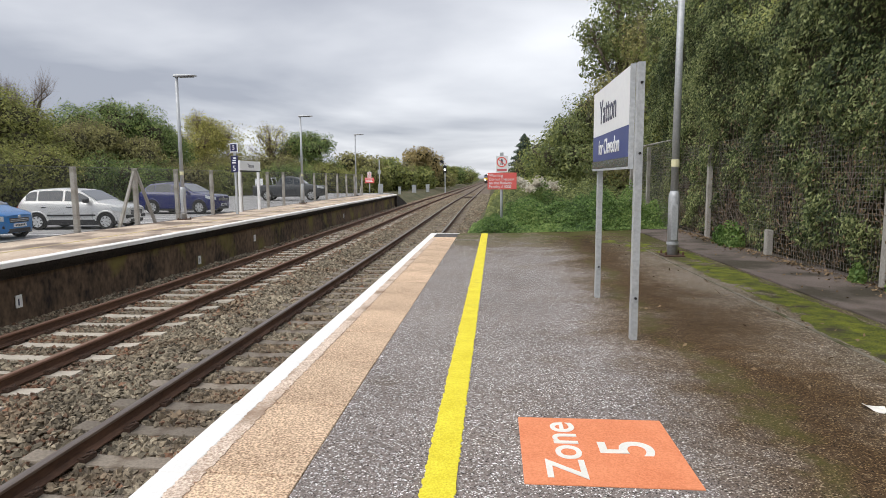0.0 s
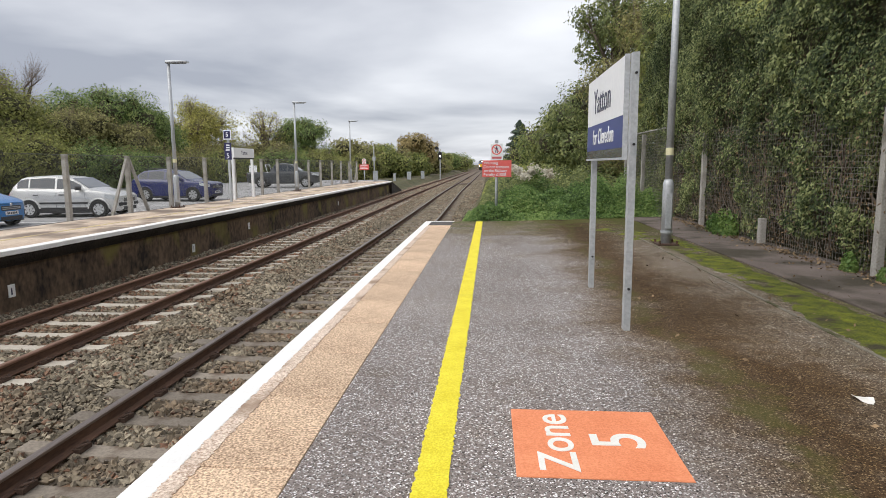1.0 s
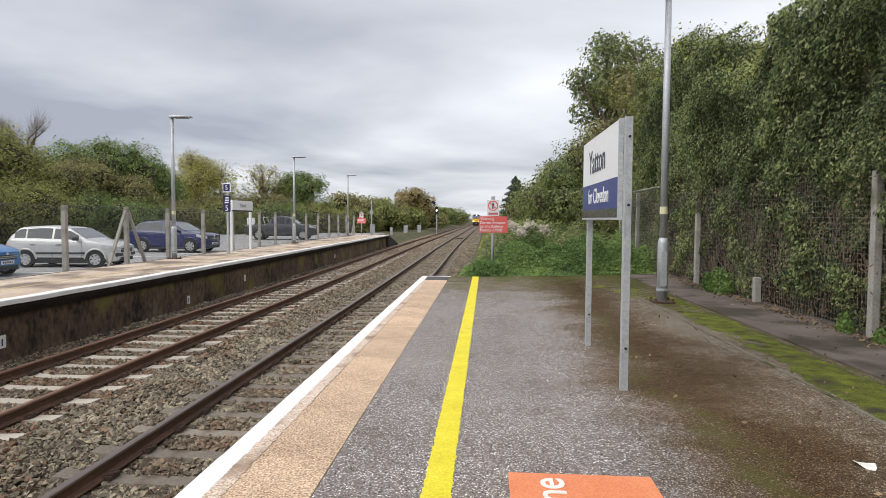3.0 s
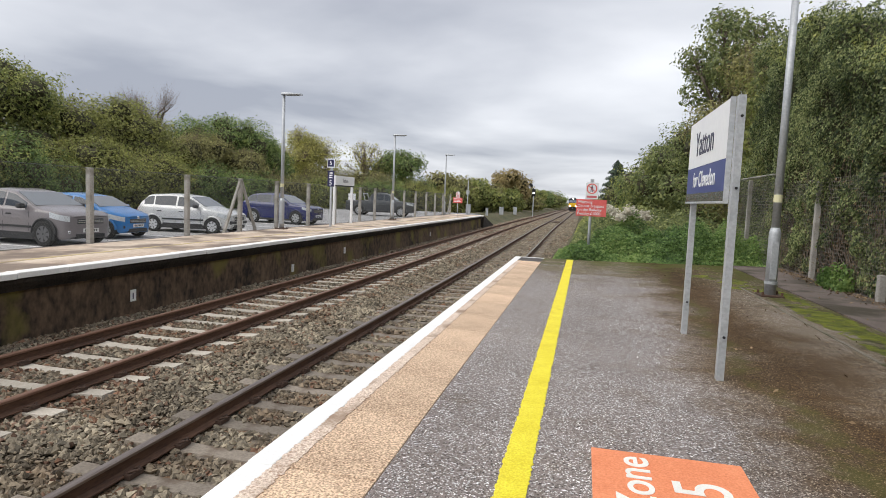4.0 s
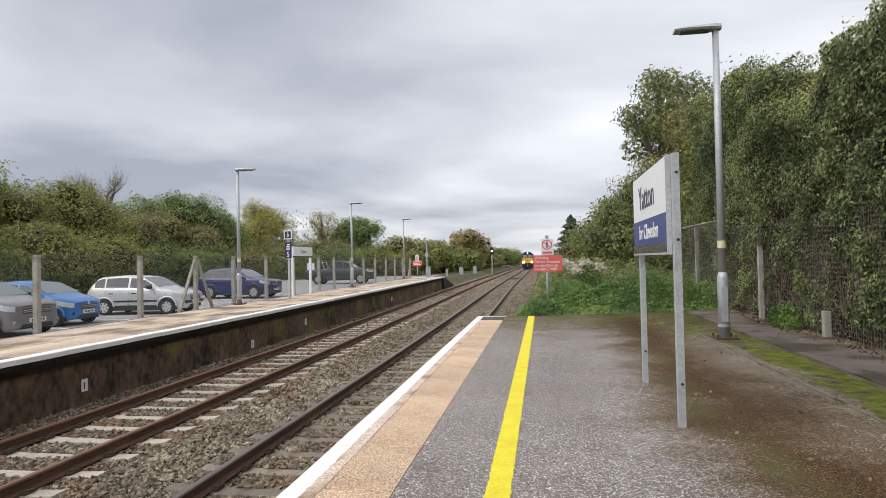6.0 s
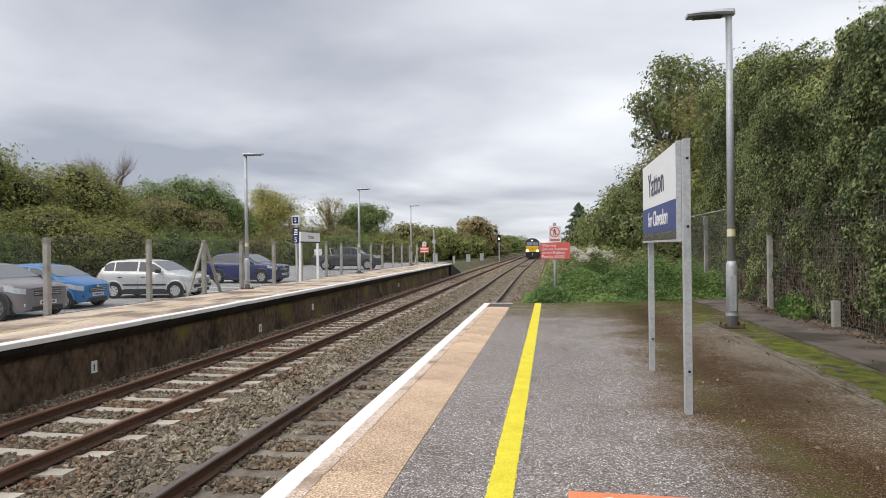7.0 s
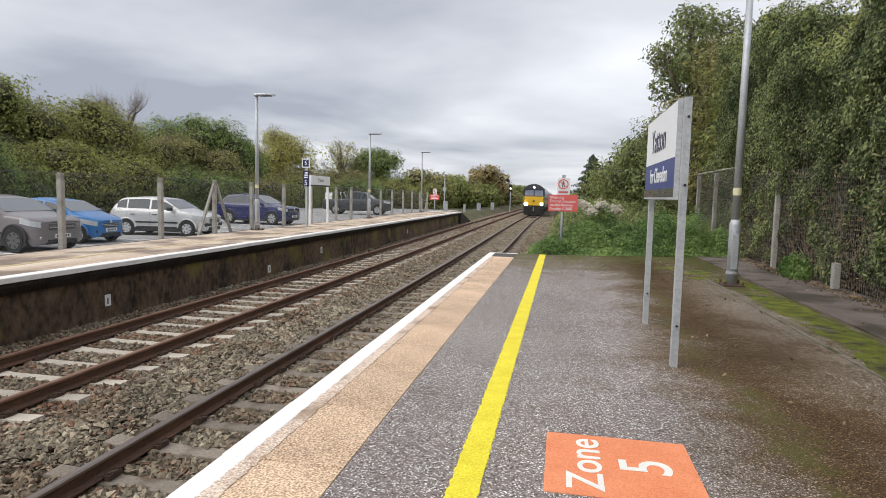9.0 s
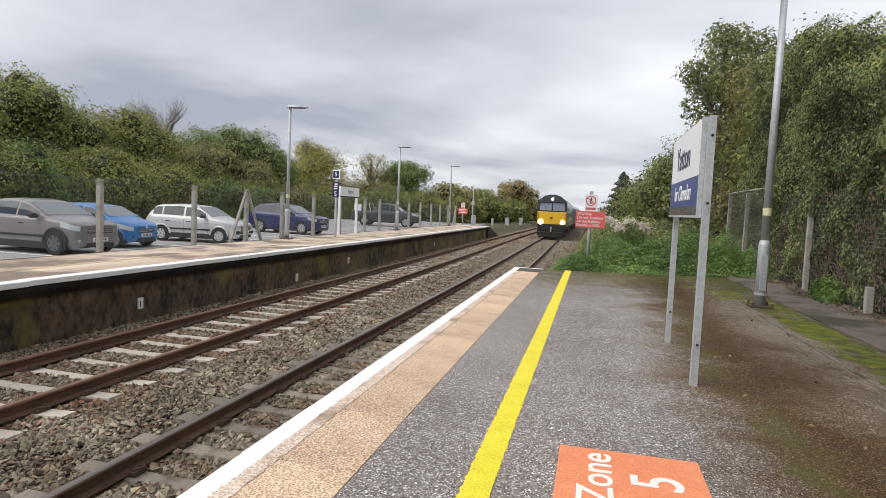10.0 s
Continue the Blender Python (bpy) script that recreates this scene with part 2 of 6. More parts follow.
ASPHALT = asphalt_mat()
MOSS = mat("moss", (0.04, 0.052, 0.007), (0.23, 0.255, 0.016), 0.95, 5.0, 70, 1.0, dist=0.03, c3=(0.055, 0.048, 0.022), third=0.60)
CONCRETE = mat("old_concrete", (0.095, 0.076, 0.066), (0.205, 0.165, 0.145), 0.92, 1.6, 60, 0.5, c3=(0.055, 0.045, 0.03), third=0.54)
BUFF = varied(mat("buff_paver", (0.27, 0.165, 0.10), (1.0, 0.75, 0.53), 0.9, 1.6, 85, 0.8, dist=0.006, c3=(0.34, 0.25, 0.175), third=0.66, fine_mix=0.76), 0.86, 1.08)
EDGE_WHITE = mat("white_line_paint", (0.80, 0.79, 0.77), (0.90, 0.89, 0.87), 0.7, 3, 60, 0.2, c3=(0.55, 0.52, 0.48), third=0.70)
EDGE_WORN = mat("worn_white_edge", (0.76, 0.745, 0.72), (0.88, 0.87, 0.85), 0.8, 2, 40, 0.2, c3=(0.42, 0.38, 0.33), third=0.66)
YELLOW = mat("yellow_line_paint", (0.72, 0.58, 0.015), (0.95, 0.84, 0.06), 0.75, 5, 105, 0.9, dist=0.006, c3=(0.50, 0.42, 0.05), third=0.68, fine_mix=0.7)
ORANGE = mat("orange_ground_paint", (0.72, 0.215, 0.09), (0.90, 0.33, 0.16), 0.8, 4, 100, 0.8, dist=0.005, fine_mix=0.6)
WHITE = mat("white_letter_paint", (0.78, 0.76, 0.70), (0.88, 0.86, 0.82), 0.7, 6, 80, 0.15)
BALLAST_BED = mat("ballast_bed", (0.07, 0.052, 0.038), (0.27, 0.225, 0.175), 0.95, 4, 24, 1.0, dist=0.05, c3=(0.19, 0.115, 0.065), third=0.56)
STONE = varied(mat("ballast_stone", (0.160, 0.131, 0.092), (0.355, 0.304, 0.222), 0.9, 1.1, 40, 0.3, c3=(0.22, 0.165, 0.11), third=0.57), 0.35, 1.4, island=True)
STONE_RUST = varied(mat("rust_stained_stone", (0.13, 0.082, 0.055), (0.30, 0.20, 0.14), 0.9, 1.1, 40, 0.3, c3=(0.21, 0.11, 0.065), third=0.5), 0.4, 1.35, island=True)
SLEEPER_PALE = varied(mat("concrete_sleeper", (0.36, 0.32, 0.26), (0.52, 0.47, 0.40), 0.9, 3, 40, 0.3, c3=(0.24, 0.15, 0.09), third=0.60), 0.8, 1.1)
SLEEPER_DIM = varied(mat("weathered_sleeper", (0.16, 0.132, 0.104), (0.29, 0.248, 0.20), 0.9, 3, 40, 0.3, c3=(0.10, 0.065, 0.042), third=0.52), 0.75, 1.15)
RUST = mat("rusty_rail_web", (0.065, 0.034, 0.022), (0.155, 0.080, 0.047), 0.85, 5, 60, 0.3, stretch=(1, 0.2, 1))
RUNNING = mat("polished_rail_head", (0.20, 0.155, 0.13), (0.33, 0.28, 0.25), 0.42, 4, 30, 0.0, metal=0.85, stretch=(1, 0.05, 1))
RUNNING_RUST = mat("dull_rail_head", (0.19, 0.10, 0.065), (0.28, 0.17, 0.12), 0.6, 4, 30, 0.0, metal=0.4, stretch=(1, 0.05, 1))
CLIP = mat("rail_clip_iron", (0.05, 0.03, 0.022), (0.11, 0.065, 0.045), 0.8, 8, 60, 0.2)
WALL_BRICK = mat("sooty_brick", (0.024, 0.017, 0.012), (0.20, 0.130, 0.080), 0.95, 0.9, 11, 0.6, dist=0.02, c3=(0.20, 0.165, 0.045), third=0.57, stretch=(1, 0.8, 0.50))
CORBEL = mat("sooty_corbel", (0.016, 0.013, 0.011), (0.05, 0.04, 0.032), 0.95, 2.0, 30, 0.6, dist=0.02)
FAR_PAVE = mat("worn_platform_paving", (0.42, 0.30, 0.215), (0.78, 0.67, 0.54), 0.9, 0.8, 30, 0.2, c3=(0.23, 0.175, 0.135), third=0.53, stretch=(2.4, 0.18, 1))
TARMAC = mat("car_park_tarmac", (0.25, 0.245, 0.245), (0.38, 0.375, 0.37), 0.9, 0.5, 50, 0.3)
GROUND = mat("rough_ground", (0.045, 0.05, 0.018), (0.12, 0.11, 0.05), 0.95, 0.5, 8, 0.8, dist=0.1, c3=(0.13, 0.095, 0.06), third=0.56)
GALV = mat("galvanised_steel", (0.42, 0.44, 0.46), (0.58, 0.60, 0.62), 0.55, 5, 40, 0.05, metal=0.35, c3=(0.33, 0.33, 0.33), third=0.66)
POLE = mat("grey_lamp_column", (0.38, 0.40, 0.42), (0.52, 0.54, 0.56), 0.5, 3, 30, 0.05, metal=0.3)
POST_CONC = mat("concrete_post", (0.27, 0.255, 0.23), (0.44, 0.42, 0.385), 0.9, 3, 40, 0.3, c3=(0.17, 0.16, 0.12), third=0.58)
WIRE = plain("fence_wire", (0.13, 0.135, 0.125), 0.65, 0.1)
WIRE_OLD = plain("old_fence_wire", (0.30, 0.28, 0.25), 0.65, 0.4)
SIGN_WHITE = mat("sign_white", (0.80, 0.81, 0.83), (0.86, 0.87, 0.88), 0.45, 2, 20, 0.0)
SIGN_BLUE = mat("sign_blue", (0.035, 0.055, 0.20), (0.05, 0.07, 0.24), 0.45, 2, 20, 0.0)
SIGN_NAVY = mat("sign_navy", (0.02, 0.02, 0.075), (0.03, 0.03, 0.10), 0.45, 2, 20, 0.0)
SIGN_RED = mat("sign_red", (0.72, 0.115, 0.105), (0.82, 0.155, 0.14), 0.5, 2, 20, 0.0)
SIGN_INK = plain("sign_dark_lettering", (0.05, 0.05, 0.09), 0.5)
BARK = mat("bark", (0.07, 0.055, 0.04), (0.16, 0.13, 0.10), 0.95, 2, 30, 0.6, dist=0.02)
TWIG = mat("dry_twigs", (0.13, 0.095, 0.07), (0.26, 0.20, 0.16), 0.9, 3, 30, 0.2)
LITTER = varied(mat("dead_leaves", (0.12, 0.075, 0.04), (0.30, 0.21, 0.12), 0.9, 4, 30, 0.2), 0.6, 1.4, island=True)
IVY = leaf_mat("ivy_leaf", (0.026, 0.045, 0.016), (0.150, 0.200, 0.072), (0.44, 0.48, 0.21), spread=1.25)
TREE_DARK = leaf_mat("dark_leaf", (0.062, 0.105, 0.034), (0.182, 0.258, 0.078), (0.36, 0.42, 0.13))
TREE_MID = leaf_mat("mid_leaf", (0.092, 0.122, 0.038), (0.272, 0.305, 0.092), (0.50, 0.50, 0.155))
TREE_GOLD = leaf_mat("turning_leaf", (0.105, 0.118, 0.032), (0.265, 0.28, 0.08), (0.45, 0.445, 0.14))
TREE_OLIVE = leaf_mat("olive_brown_leaf", (0.12, 0.115, 0.045), (0.27, 0.255, 0.10), (0.46, 0.43, 0.17))
TREE_YELLOW = leaf_mat("yellowing_leaf", (0.20, 0.195, 0.05), (0.44, 0.42, 0.12), (0.62, 0.58, 0.20))
TREE_AUTUMN = leaf_mat("autumn_leaf", (0.19, 0.15, 0.065), (0.38, 0.30, 0.13), (0.55, 0.45, 0.22))
TREE_BRIGHT = leaf_mat("fresh_leaf", (0.075, 0.105, 0.038), (0.205, 0.245, 0.088), (0.40, 0.43, 0.16))
FIR = leaf_mat("conifer_needles", (0.022, 0.040, 0.026), (0.060, 0.090, 0.058), (0.12, 0.165, 0.105), trans=0.2)
NETTLE = leaf_mat("undergrowth_leaf", (0.054, 0.108, 0.027), (0.162, 0.270, 0.068), (0.324, 0.433, 0.135))
FLOWER = leaf_mat("pale_flower_head", (0.45, 0.40, 0.31), (0.68, 0.63, 0.53), (0.82, 0.79, 0.71))
# near-black green-brown: the shade deep inside foliage, put into the colour
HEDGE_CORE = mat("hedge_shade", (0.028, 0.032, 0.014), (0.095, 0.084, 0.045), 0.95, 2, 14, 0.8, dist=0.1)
GLASS = plain("tinted_glass", (0.022, 0.030, 0.042), 0.05)
GLASS.node_tree.nodes["Principled BSDF"].inputs["Specular IOR Level"].default_value = 0.5
TYRE = plain("tyre_rubber", (0.018, 0.018, 0.018), 0.85)
ALLOY = plain("alloy_wheel", (0.50, 0.51, 0.52), 0.35, 0.7)
TRIM = plain("black_trim", (0.02, 0.02, 0.022), 0.6)
CHROME = plain("chrome", (0.65, 0.66, 0.67), 0.2, 0.9)
# base colour raised to stand for reflected sky and the dashboard behind
SCREEN = plain("sky_pale_windscreen", (0.20, 0.215, 0.23), 0.05)
SCREEN.node_tree.nodes["Principled BSDF"].inputs["Specular IOR Level"].default_value = 1.0
LAMP_GLASS = plain("headlamp_glass", (0.55, 0.58, 0.60), 0.12)
PLATE = plain("number_plate", (0.72, 0.72, 0.70), 0.5)
LOCO_BLUE = paint("loco_blue", (0.03, 0.04, 0.135), 0.35)
LOCO_ROOF = paint("loco_dark_roof", (0.014, 0.015, 0.028), 0.6)
LOCO_YELLOW = paint("loco_yellow", (0.80, 0.47, 0.012), 0.4, 0.05)
LOCO_BLACK = mat("loco_underframe", (0.012, 0.012, 0.014), (0.04, 0.036, 0.034), 0.8, 3, 30, 0.2)
LOCO_LIGHT = plain("lit_headlamp", (1.0, 0.93, 0.75), 0.3, 0.0, 14.0)
# the sky's reflection in the cab windows is put into this pale blue
LOCO_GLASS = plain("sky_pale_cab_glass", (0.27, 0.31, 0.42), 0.08)
WAGON = paint("wagon_grey", (0.20, 0.22, 0.25), 0.6)
SIGNAL_LIT = plain("lit_signal", (0.9, 0.95, 1.0), 0.3, 0.0, 2.5)
BLACK = plain("matt_black", (0.015, 0.015, 0.016), 0.7)


# ---- building helpers ----
def bm_box(bm, x0, y0, z0, x1, y1, z1, bevel=0.0):
    vs = [bm.verts.new(p) for p in ((x0, y0, z0), (x1, y0, z0), (x1, y1, z0), (x0, y1, z0), (x0, y0, z1), (x1, y0, z1), (x1, y1, z1), (x0, y1, z1))]
    fs = [bm.faces.new([vs[i] for i in q]) for q in ((3, 2, 1, 0), (4, 5, 6, 7), (0, 1, 5, 4), (1, 2, 6, 5), (2, 3, 7, 6), (3, 0, 4, 7))]
    if bevel:
        es = list({e for f in fs for e in f.edges})
        bmesh.ops.bevel(bm, geom=es, offset=bevel, segments=2, affect="EDGES", profile=0.5)
    return vs


def box(x0, y0, z0, x1, y1, z1, bevel=0.0):
    bm = bmesh.new()
    bm_box(bm, x0, y0, z0, x1, y1, z1, bevel)
    return bm


def bm_prism(bm, pts, z0, z1):
    """An upright prism over a plan outline (counter-clockwise)."""
    lo, hi = [bm.verts.new((x, y, z0)) for x, y in pts], [bm.verts.new((x, y, z1)) for x, y in pts]
    bm.faces.new(hi)
    bm.faces.new(lo[::-1])
    k = len(pts)
    for i in range(k):
        bm.faces.new((lo[i], lo[(i + 1) % k], hi[(i + 1) % k], hi[i]))


def prism(pts, z0, z1):
    bm = bmesh.new()
    bm_prism(bm, pts, z0, z1)
    return bm


def bm_tube(bm, points, radii, sides=8, cap=True):
    """A tube along points, with a radius at each."""
    rings, pts = [], [Vector(p) for p in points]
    for i, p in enumerate(pts):
        d = (pts[min(i + 1, len(pts) - 1)] - pts[max(i - 1, 0)]).normalized()
        u = d.orthogonal().normalized()
        w = d.cross(u)
        rings.append([bm.verts.new(p + radii[i] * (math.cos(a) * u + math.sin(a) * w)) for a in [2 * math.pi * k / sides for k in range(sides)]])
    for a, b in zip(rings, rings[1:]):
        # match the ring's start so that the tube doesn't twist
        s = min(range(sides), key=lambda k: (b[k].co - a[0].co).length)
        b = b[s:] + b[:s]
        for k in range(sides):
            bm.faces.new((a[k], a[(k + 1) % sides], b[(k + 1) % sides], b[k]))
    if cap:
        bm.faces.new(rings[0][::-1])
        bm.faces.new(rings[-1])


def tube(points, radii, sides=8):
    bm = bmesh.new()
    bm_tube(bm, points, radii, sides)
    return bm


def finish(name, bm, material, smooth=False):
    bmesh.ops.recalc_face_normals(bm, faces=bm.faces)
    me = bpy.data.meshes.new(name)
    bm.to_mesh(me)
    bm.free()
    me.materials.append(material)
    if smooth:
        me.shade_smooth()
    return me


def thing(name, bm, material, label, category, group="", kind="", smooth=False):
    return tagged(new(name, finish(name, bm, material, smooth)), label, category, group, kind)


def empty(name, label, category, group="", kind="", at=None):
    ob = tagged(new(name), label, category, group, kind)
    if at:
        ob.matrix_world = at
    return ob


def part(name, bm, material, parent, label="", smooth=False):
    me = bm if isinstance(bm, bpy.types.Mesh) else finish(name, bm, material, smooth)
    ob = new(name, me)
    ob.parent = parent
    return tagged(ob, label)


def raw_mesh(name, verts, faces, material):
    me = bpy.data.meshes.new(name)
    me.from_pydata(verts, [], faces)
    me.materials.append(material)
    return me


def lettering(text, size, material, depth=0.002, bold=0.0, upright="CENTER"):
    """A mesh of words in the built-in font, lying in its own xy plane, centred."""
    cu = bpy.data.curves.new("words", "FONT")
    cu.body, cu.size, cu.extrude, cu.align_x, cu.align_y = text, size, depth, "CENTER", upright
    cu.offset = bold
    ob = new("words", cu)
    me = bpy.data.meshes.new_from_object(ob.evaluated_get(bpy.context.evaluated_depsgraph_get()))
    bpy.data.objects.remove(ob)
    me.materials.clear()
    me.materials.append(material)
    return me


def fitted(me, w, h):
    """Bring lettering to a width and height, about its middle."""
    co = [v.co for v in me.vertices]
    lo = [min(c[i] for c in co) for i in (0, 1)]
    hi = [max(c[i] for c in co) for i in (0, 1)]
    for c in co:
        c.x = (c.x - (lo[0] + hi[0]) / 2) * w / (hi[0] - lo[0])
        c.y = (c.y - (lo[1] + hi[1]) / 2) * h / (hi[1] - lo[1])
    return me


def place(ob, m):
    ob.matrix_local = m
    return ob


FACE_WEST = Matrix(((0, 0, -1, 0), (-1, 0, 0, 0), (0, 1, 0, 0), (0, 0, 0, 1)))   # text plane facing -x, read from the tracks
FACE_SOUTH = Matrix(((1, 0, 0, 0), (0, 0, -1, 0), (0, 1, 0, 0), (0, 0, 0, 1)))   # text plane facing -y


def leaf_mesh(name, pos, nrm, size, material, rng, droop=0.35, wide=0.55, corners=4):
    """Pointed, slightly folded leaves at pos, turned roughly towards nrm."""
    k = len(pos)
    nrm = nrm + rng.normal(0, 0.45, (k, 3))
    nrm /= np.linalg.norm(nrm, axis=1, keepdims=True) + 1e-9
    way = rng.normal(0, 1, (k, 3))
    way[:, 2] -= droop * 2
    way -= nrm * np.sum(way * nrm, axis=1, keepdims=True)
    way /= np.linalg.norm(way, axis=1, keepdims=True) + 1e-9
    side = np.cross(nrm, way)
    s = size[:, None]
    v = np.empty((k, corners, 3))
    if corners == 4:
        v[:, 0] = pos - way * s * 0.5
        v[:, 1] = pos + side * s * wide * 0.5 + nrm * s * 0.08
        v[:, 2] = pos + way * s * 0.5
        v[:, 3] = pos - side * s * wide * 0.5 + nrm * s * 0.08
    else:
        v[:, 0] = pos - way * s * 0.4 - side * s * wide * 0.5
        v[:, 1] = pos - way * s * 0.4 + side * s * wide * 0.5
        v[:, 2] = pos + way * s * 0.6
    me = bpy.data.meshes.new(name)
    me.vertices.add(k * corners)
    me.vertices.foreach_set("co", v.ravel())
    me.loops.add(k * corners)
    me.loops.foreach_set("vertex_index", np.arange(k * corners, dtype=np.int32))
    me.polygons.add(k)
    me.polygons.foreach_set("loop_start", np.arange(0, k * corners, corners, dtype=np.int32))
    me.update(calc_edges=True)
    me.validate()
    me.materials.append(material)
    return me


def bend(y):
    """How far the line swings to the west on its way out of the station."""
    u = min(max((y - 12) / 50, 0), 1)
    return -0.40 * u * u * (3 - 2 * u)


# ---- ground ----
RAIL_TOP = -0.93
BED = -1.13
END_Y = 15.15


def land(x, y):
    z = -1.22
    w = 0.5 + 0.5 * math.tanh((-x - 8.6) / 0.5)
    z += w * 0.62
    e = 0.5 + 0.5 * math.tanh((x - 0.9 - max(0, y - 15) * 0.01) / 0.45)
    far = 1.0 if y > 15.6 else 0.0
    z += e * far * (1.08 + 0.10 * math.sin(x * 0.9 + y * 0.31) + min(max(x - 3, 0), 6) * 0.04)
    if x < -12 or x > 12:
        z += 0.25 * noise.noise((x * 0.03, y * 0.03, 0.4))
    return z


def build_ground():
    xs = sorted(set([-1500, -700, -350, -180, -120, -90, -70, -55, -45, -38, -32] + [round(-28 + 1.0 * i, 2) for i in range(17)]
                    + [round(-11 + 0.4 * i, 2) for i in range(58)] + [14, 17, 22, 30, 45, 70, 120, 250, 600, 1500]))
    ys = sorted(set([-1500, -600, -200, -80, -40, -20, -10, 0, 5, 10, 14, 15.4] + [round(15.8 + 0.6 * i, 2) for i in range(50)]
                    + [48, 52, 58, 65, 75, 90, 110, 140, 180, 240, 320, 450, 700, 1100, 2500]))
    verts = [(x, y, land(x, y)) for y in ys for x in xs]
    w = len(xs)
    faces = [(j * w + i, j * w + i + 1, (j + 1) * w + i + 1, (j + 1) * w + i) for j in range(len(ys) - 1) for i in range(w - 1)]
    me = raw_mesh("ground", verts, faces, GROUND)
    me.shade_smooth()
    tagged(new("ground", me), "rough grassy ground round the railway line", "ground", kind="structure")


build_ground()


def strip(x0, x1, y0, y1, z, step=2.0, thick=0.3):
    """A long slab that follows the line's bend."""
    bm = bmesh.new()
    k = max(1, int((y1 - y0) / step))
    prev = None
    for i in range(k + 1):
        y = y0 + (y1 - y0) * i / k
        d = bend(y)
        row = [bm.verts.new(p) for p in ((x0 + d, y, z - thick), (x1 + d, y, z - thick), (x1 + d, y, z), (x0 + d, y, z))]
        if prev:
            for a in range(4):
                bm.faces.new((prev[a], prev[(a + 1) % 4], row[(a + 1) % 4], row[a]))
        else:
            bm.faces.new(row)
        prev = row
    bm.faces.new(prev[::-1])
    return bm


thing("ballast_bed", strip(-6.75, 0.0, -12, 420, BED, 4.0), BALLAST_BED, "brown grey bed of crushed stone under both tracks", "ballast", kind="structure")
thing("ballast_shoulder", strip(0.0, 1.1, 15.4, 420, BED - 0.03, 4.0), BALLAST_BED, "rusty stone shoulder beside the line", "ballast", kind="structure")

# ---- near platform ----

def end_y(x):
    return END_Y if x < 1.45 else END_Y + (x - 1.45) / 4.8 * 1.3


def ragged_strip(x0, x1, y0, y1, z, rough, step=0.022):
    """A painted line whose edges follow the grain of the surface."""
    rng = random.Random(8)
    bm, k = bmesh.new(), int((y1 - y0) / step)
    rows = []
    for i in range(k + 1):
        y = y0 + (y1 - y0) * i / k
        a, b = x0 + rng.uniform(-rough, rough), x1 + rng.uniform(-rough, rough)
        rows.append([bm.verts.new(q) for q in ((a, y, -0.002), (a, y, z), (b, y, z), (b, y, -0.002))])
    for p, q in zip(rows, rows[1:]):
        for e in range(3):
            bm.faces.new((p[e], p[e + 1], q[e + 1], q[e]))
    return bm


platform = thing("platform", prism([(0.05, -10), (6.3, -10), (6.3, 16.40), (1.45, END_Y - 0.05), (0.05, END_Y - 0.05)], -1.25, -0.06), CORBEL,
                 "near station platform with a dark brick face", "platform", kind="structure")
surface = part("asphalt", prism([(0.662, -10), (5.02, -10), (5.02, end_y(5.02)), (1.45, END_Y), (0.662, END_Y)], -0.06, 0.0), ASPHALT, platform,
               "worn grey asphalt with brown algae and moss")
part("yellow_line", ragged_strip(1.212, 1.362, -6.0, END_Y - 0.02, 0.004, 0.0065), YELLOW, platform, "bright yellow painted safety line")
part("concrete_path", prism([(5.02, -10), (6.3, -10), (6.3, 16.40), (5.02, end_y(5.02))], -0.06, 0.018), CONCRETE, platform, "stained concrete strip along the fence")
part("end_patch", box(0.13, 14.21, -0.06, 0.658, END_Y - 0.12, 0.003), mat("dark_patch", (0.06, 0.055, 0.052), (0.11, 0.10, 0.095), 0.9, 2, 60, 0.3), platform, "dark asphalt patch at the platform end")
part("end_line", box(-0.015, END_Y - 0.12, -0.06, 0.68, END_Y, 0.006), EDGE_WHITE, platform, "white painted line across the platform end")


def moss_cushion(x0, x1, y0, y1, seed, fullness):
    """A low cushion of moss that swells above the asphalt here and there."""
    nx, ny = int((x1 - x0) / 0.028), int((y1 - y0) / 0.05)
    verts, faces = [], []
    for j in range(ny + 1):
        for i in range(nx + 1):
            x, y = x0 + (x1 - x0) * i / nx, y0 + (y1 - y0) * j / ny
            rim = min(i / nx, 1 - i / nx) * 2
            ends = min(1.0, (y - y0) / 0.8, (y1 - y) / 0.8)
            lump = noise.noise((x * 2.0, y * 0.9, seed)) * 0.9 + noise.noise((x * 6.0, y * 5.0, seed + 3)) * 0.45 + noise.noise((x * 22.0, y * 20.0, seed + 5)) * 0.30
            z = 0.016 * (lump + fullness + min(rim * 2.2, 1.0) - 1.0 + min(ends, 0.6) - 0.6)
            verts.append((x, y, max(-0.02, min(z, 0.022))))
    for j in range(ny):
        for i in range(nx):
            a = j * (nx + 1) + i
            faces.append((a, a + 1, a + nx + 2, a + nx + 1))
    part("moss", raw_mesh("moss", verts, faces, MOSS), None, platform, "bright green moss on the asphalt")


moss_cushion(4.31, 5.00, 2.6, 11.8, 1.5, 0.42)
moss_cushion(3.3, 5.00, 11.2, 13.6, 4.5, 0.0)
part("edging", ragged_strip(4.27, 4.305, -6.0, 11.8, 0.007, 0.004, 0.06), mat("edging_concrete", (0.13, 0.115, 0.085), (0.26, 0.235, 0.19), 0.95, 3, 60, 0.4, c3=(0.06, 0.062, 0.02), third=0.55), platform, "thin concrete edging line")
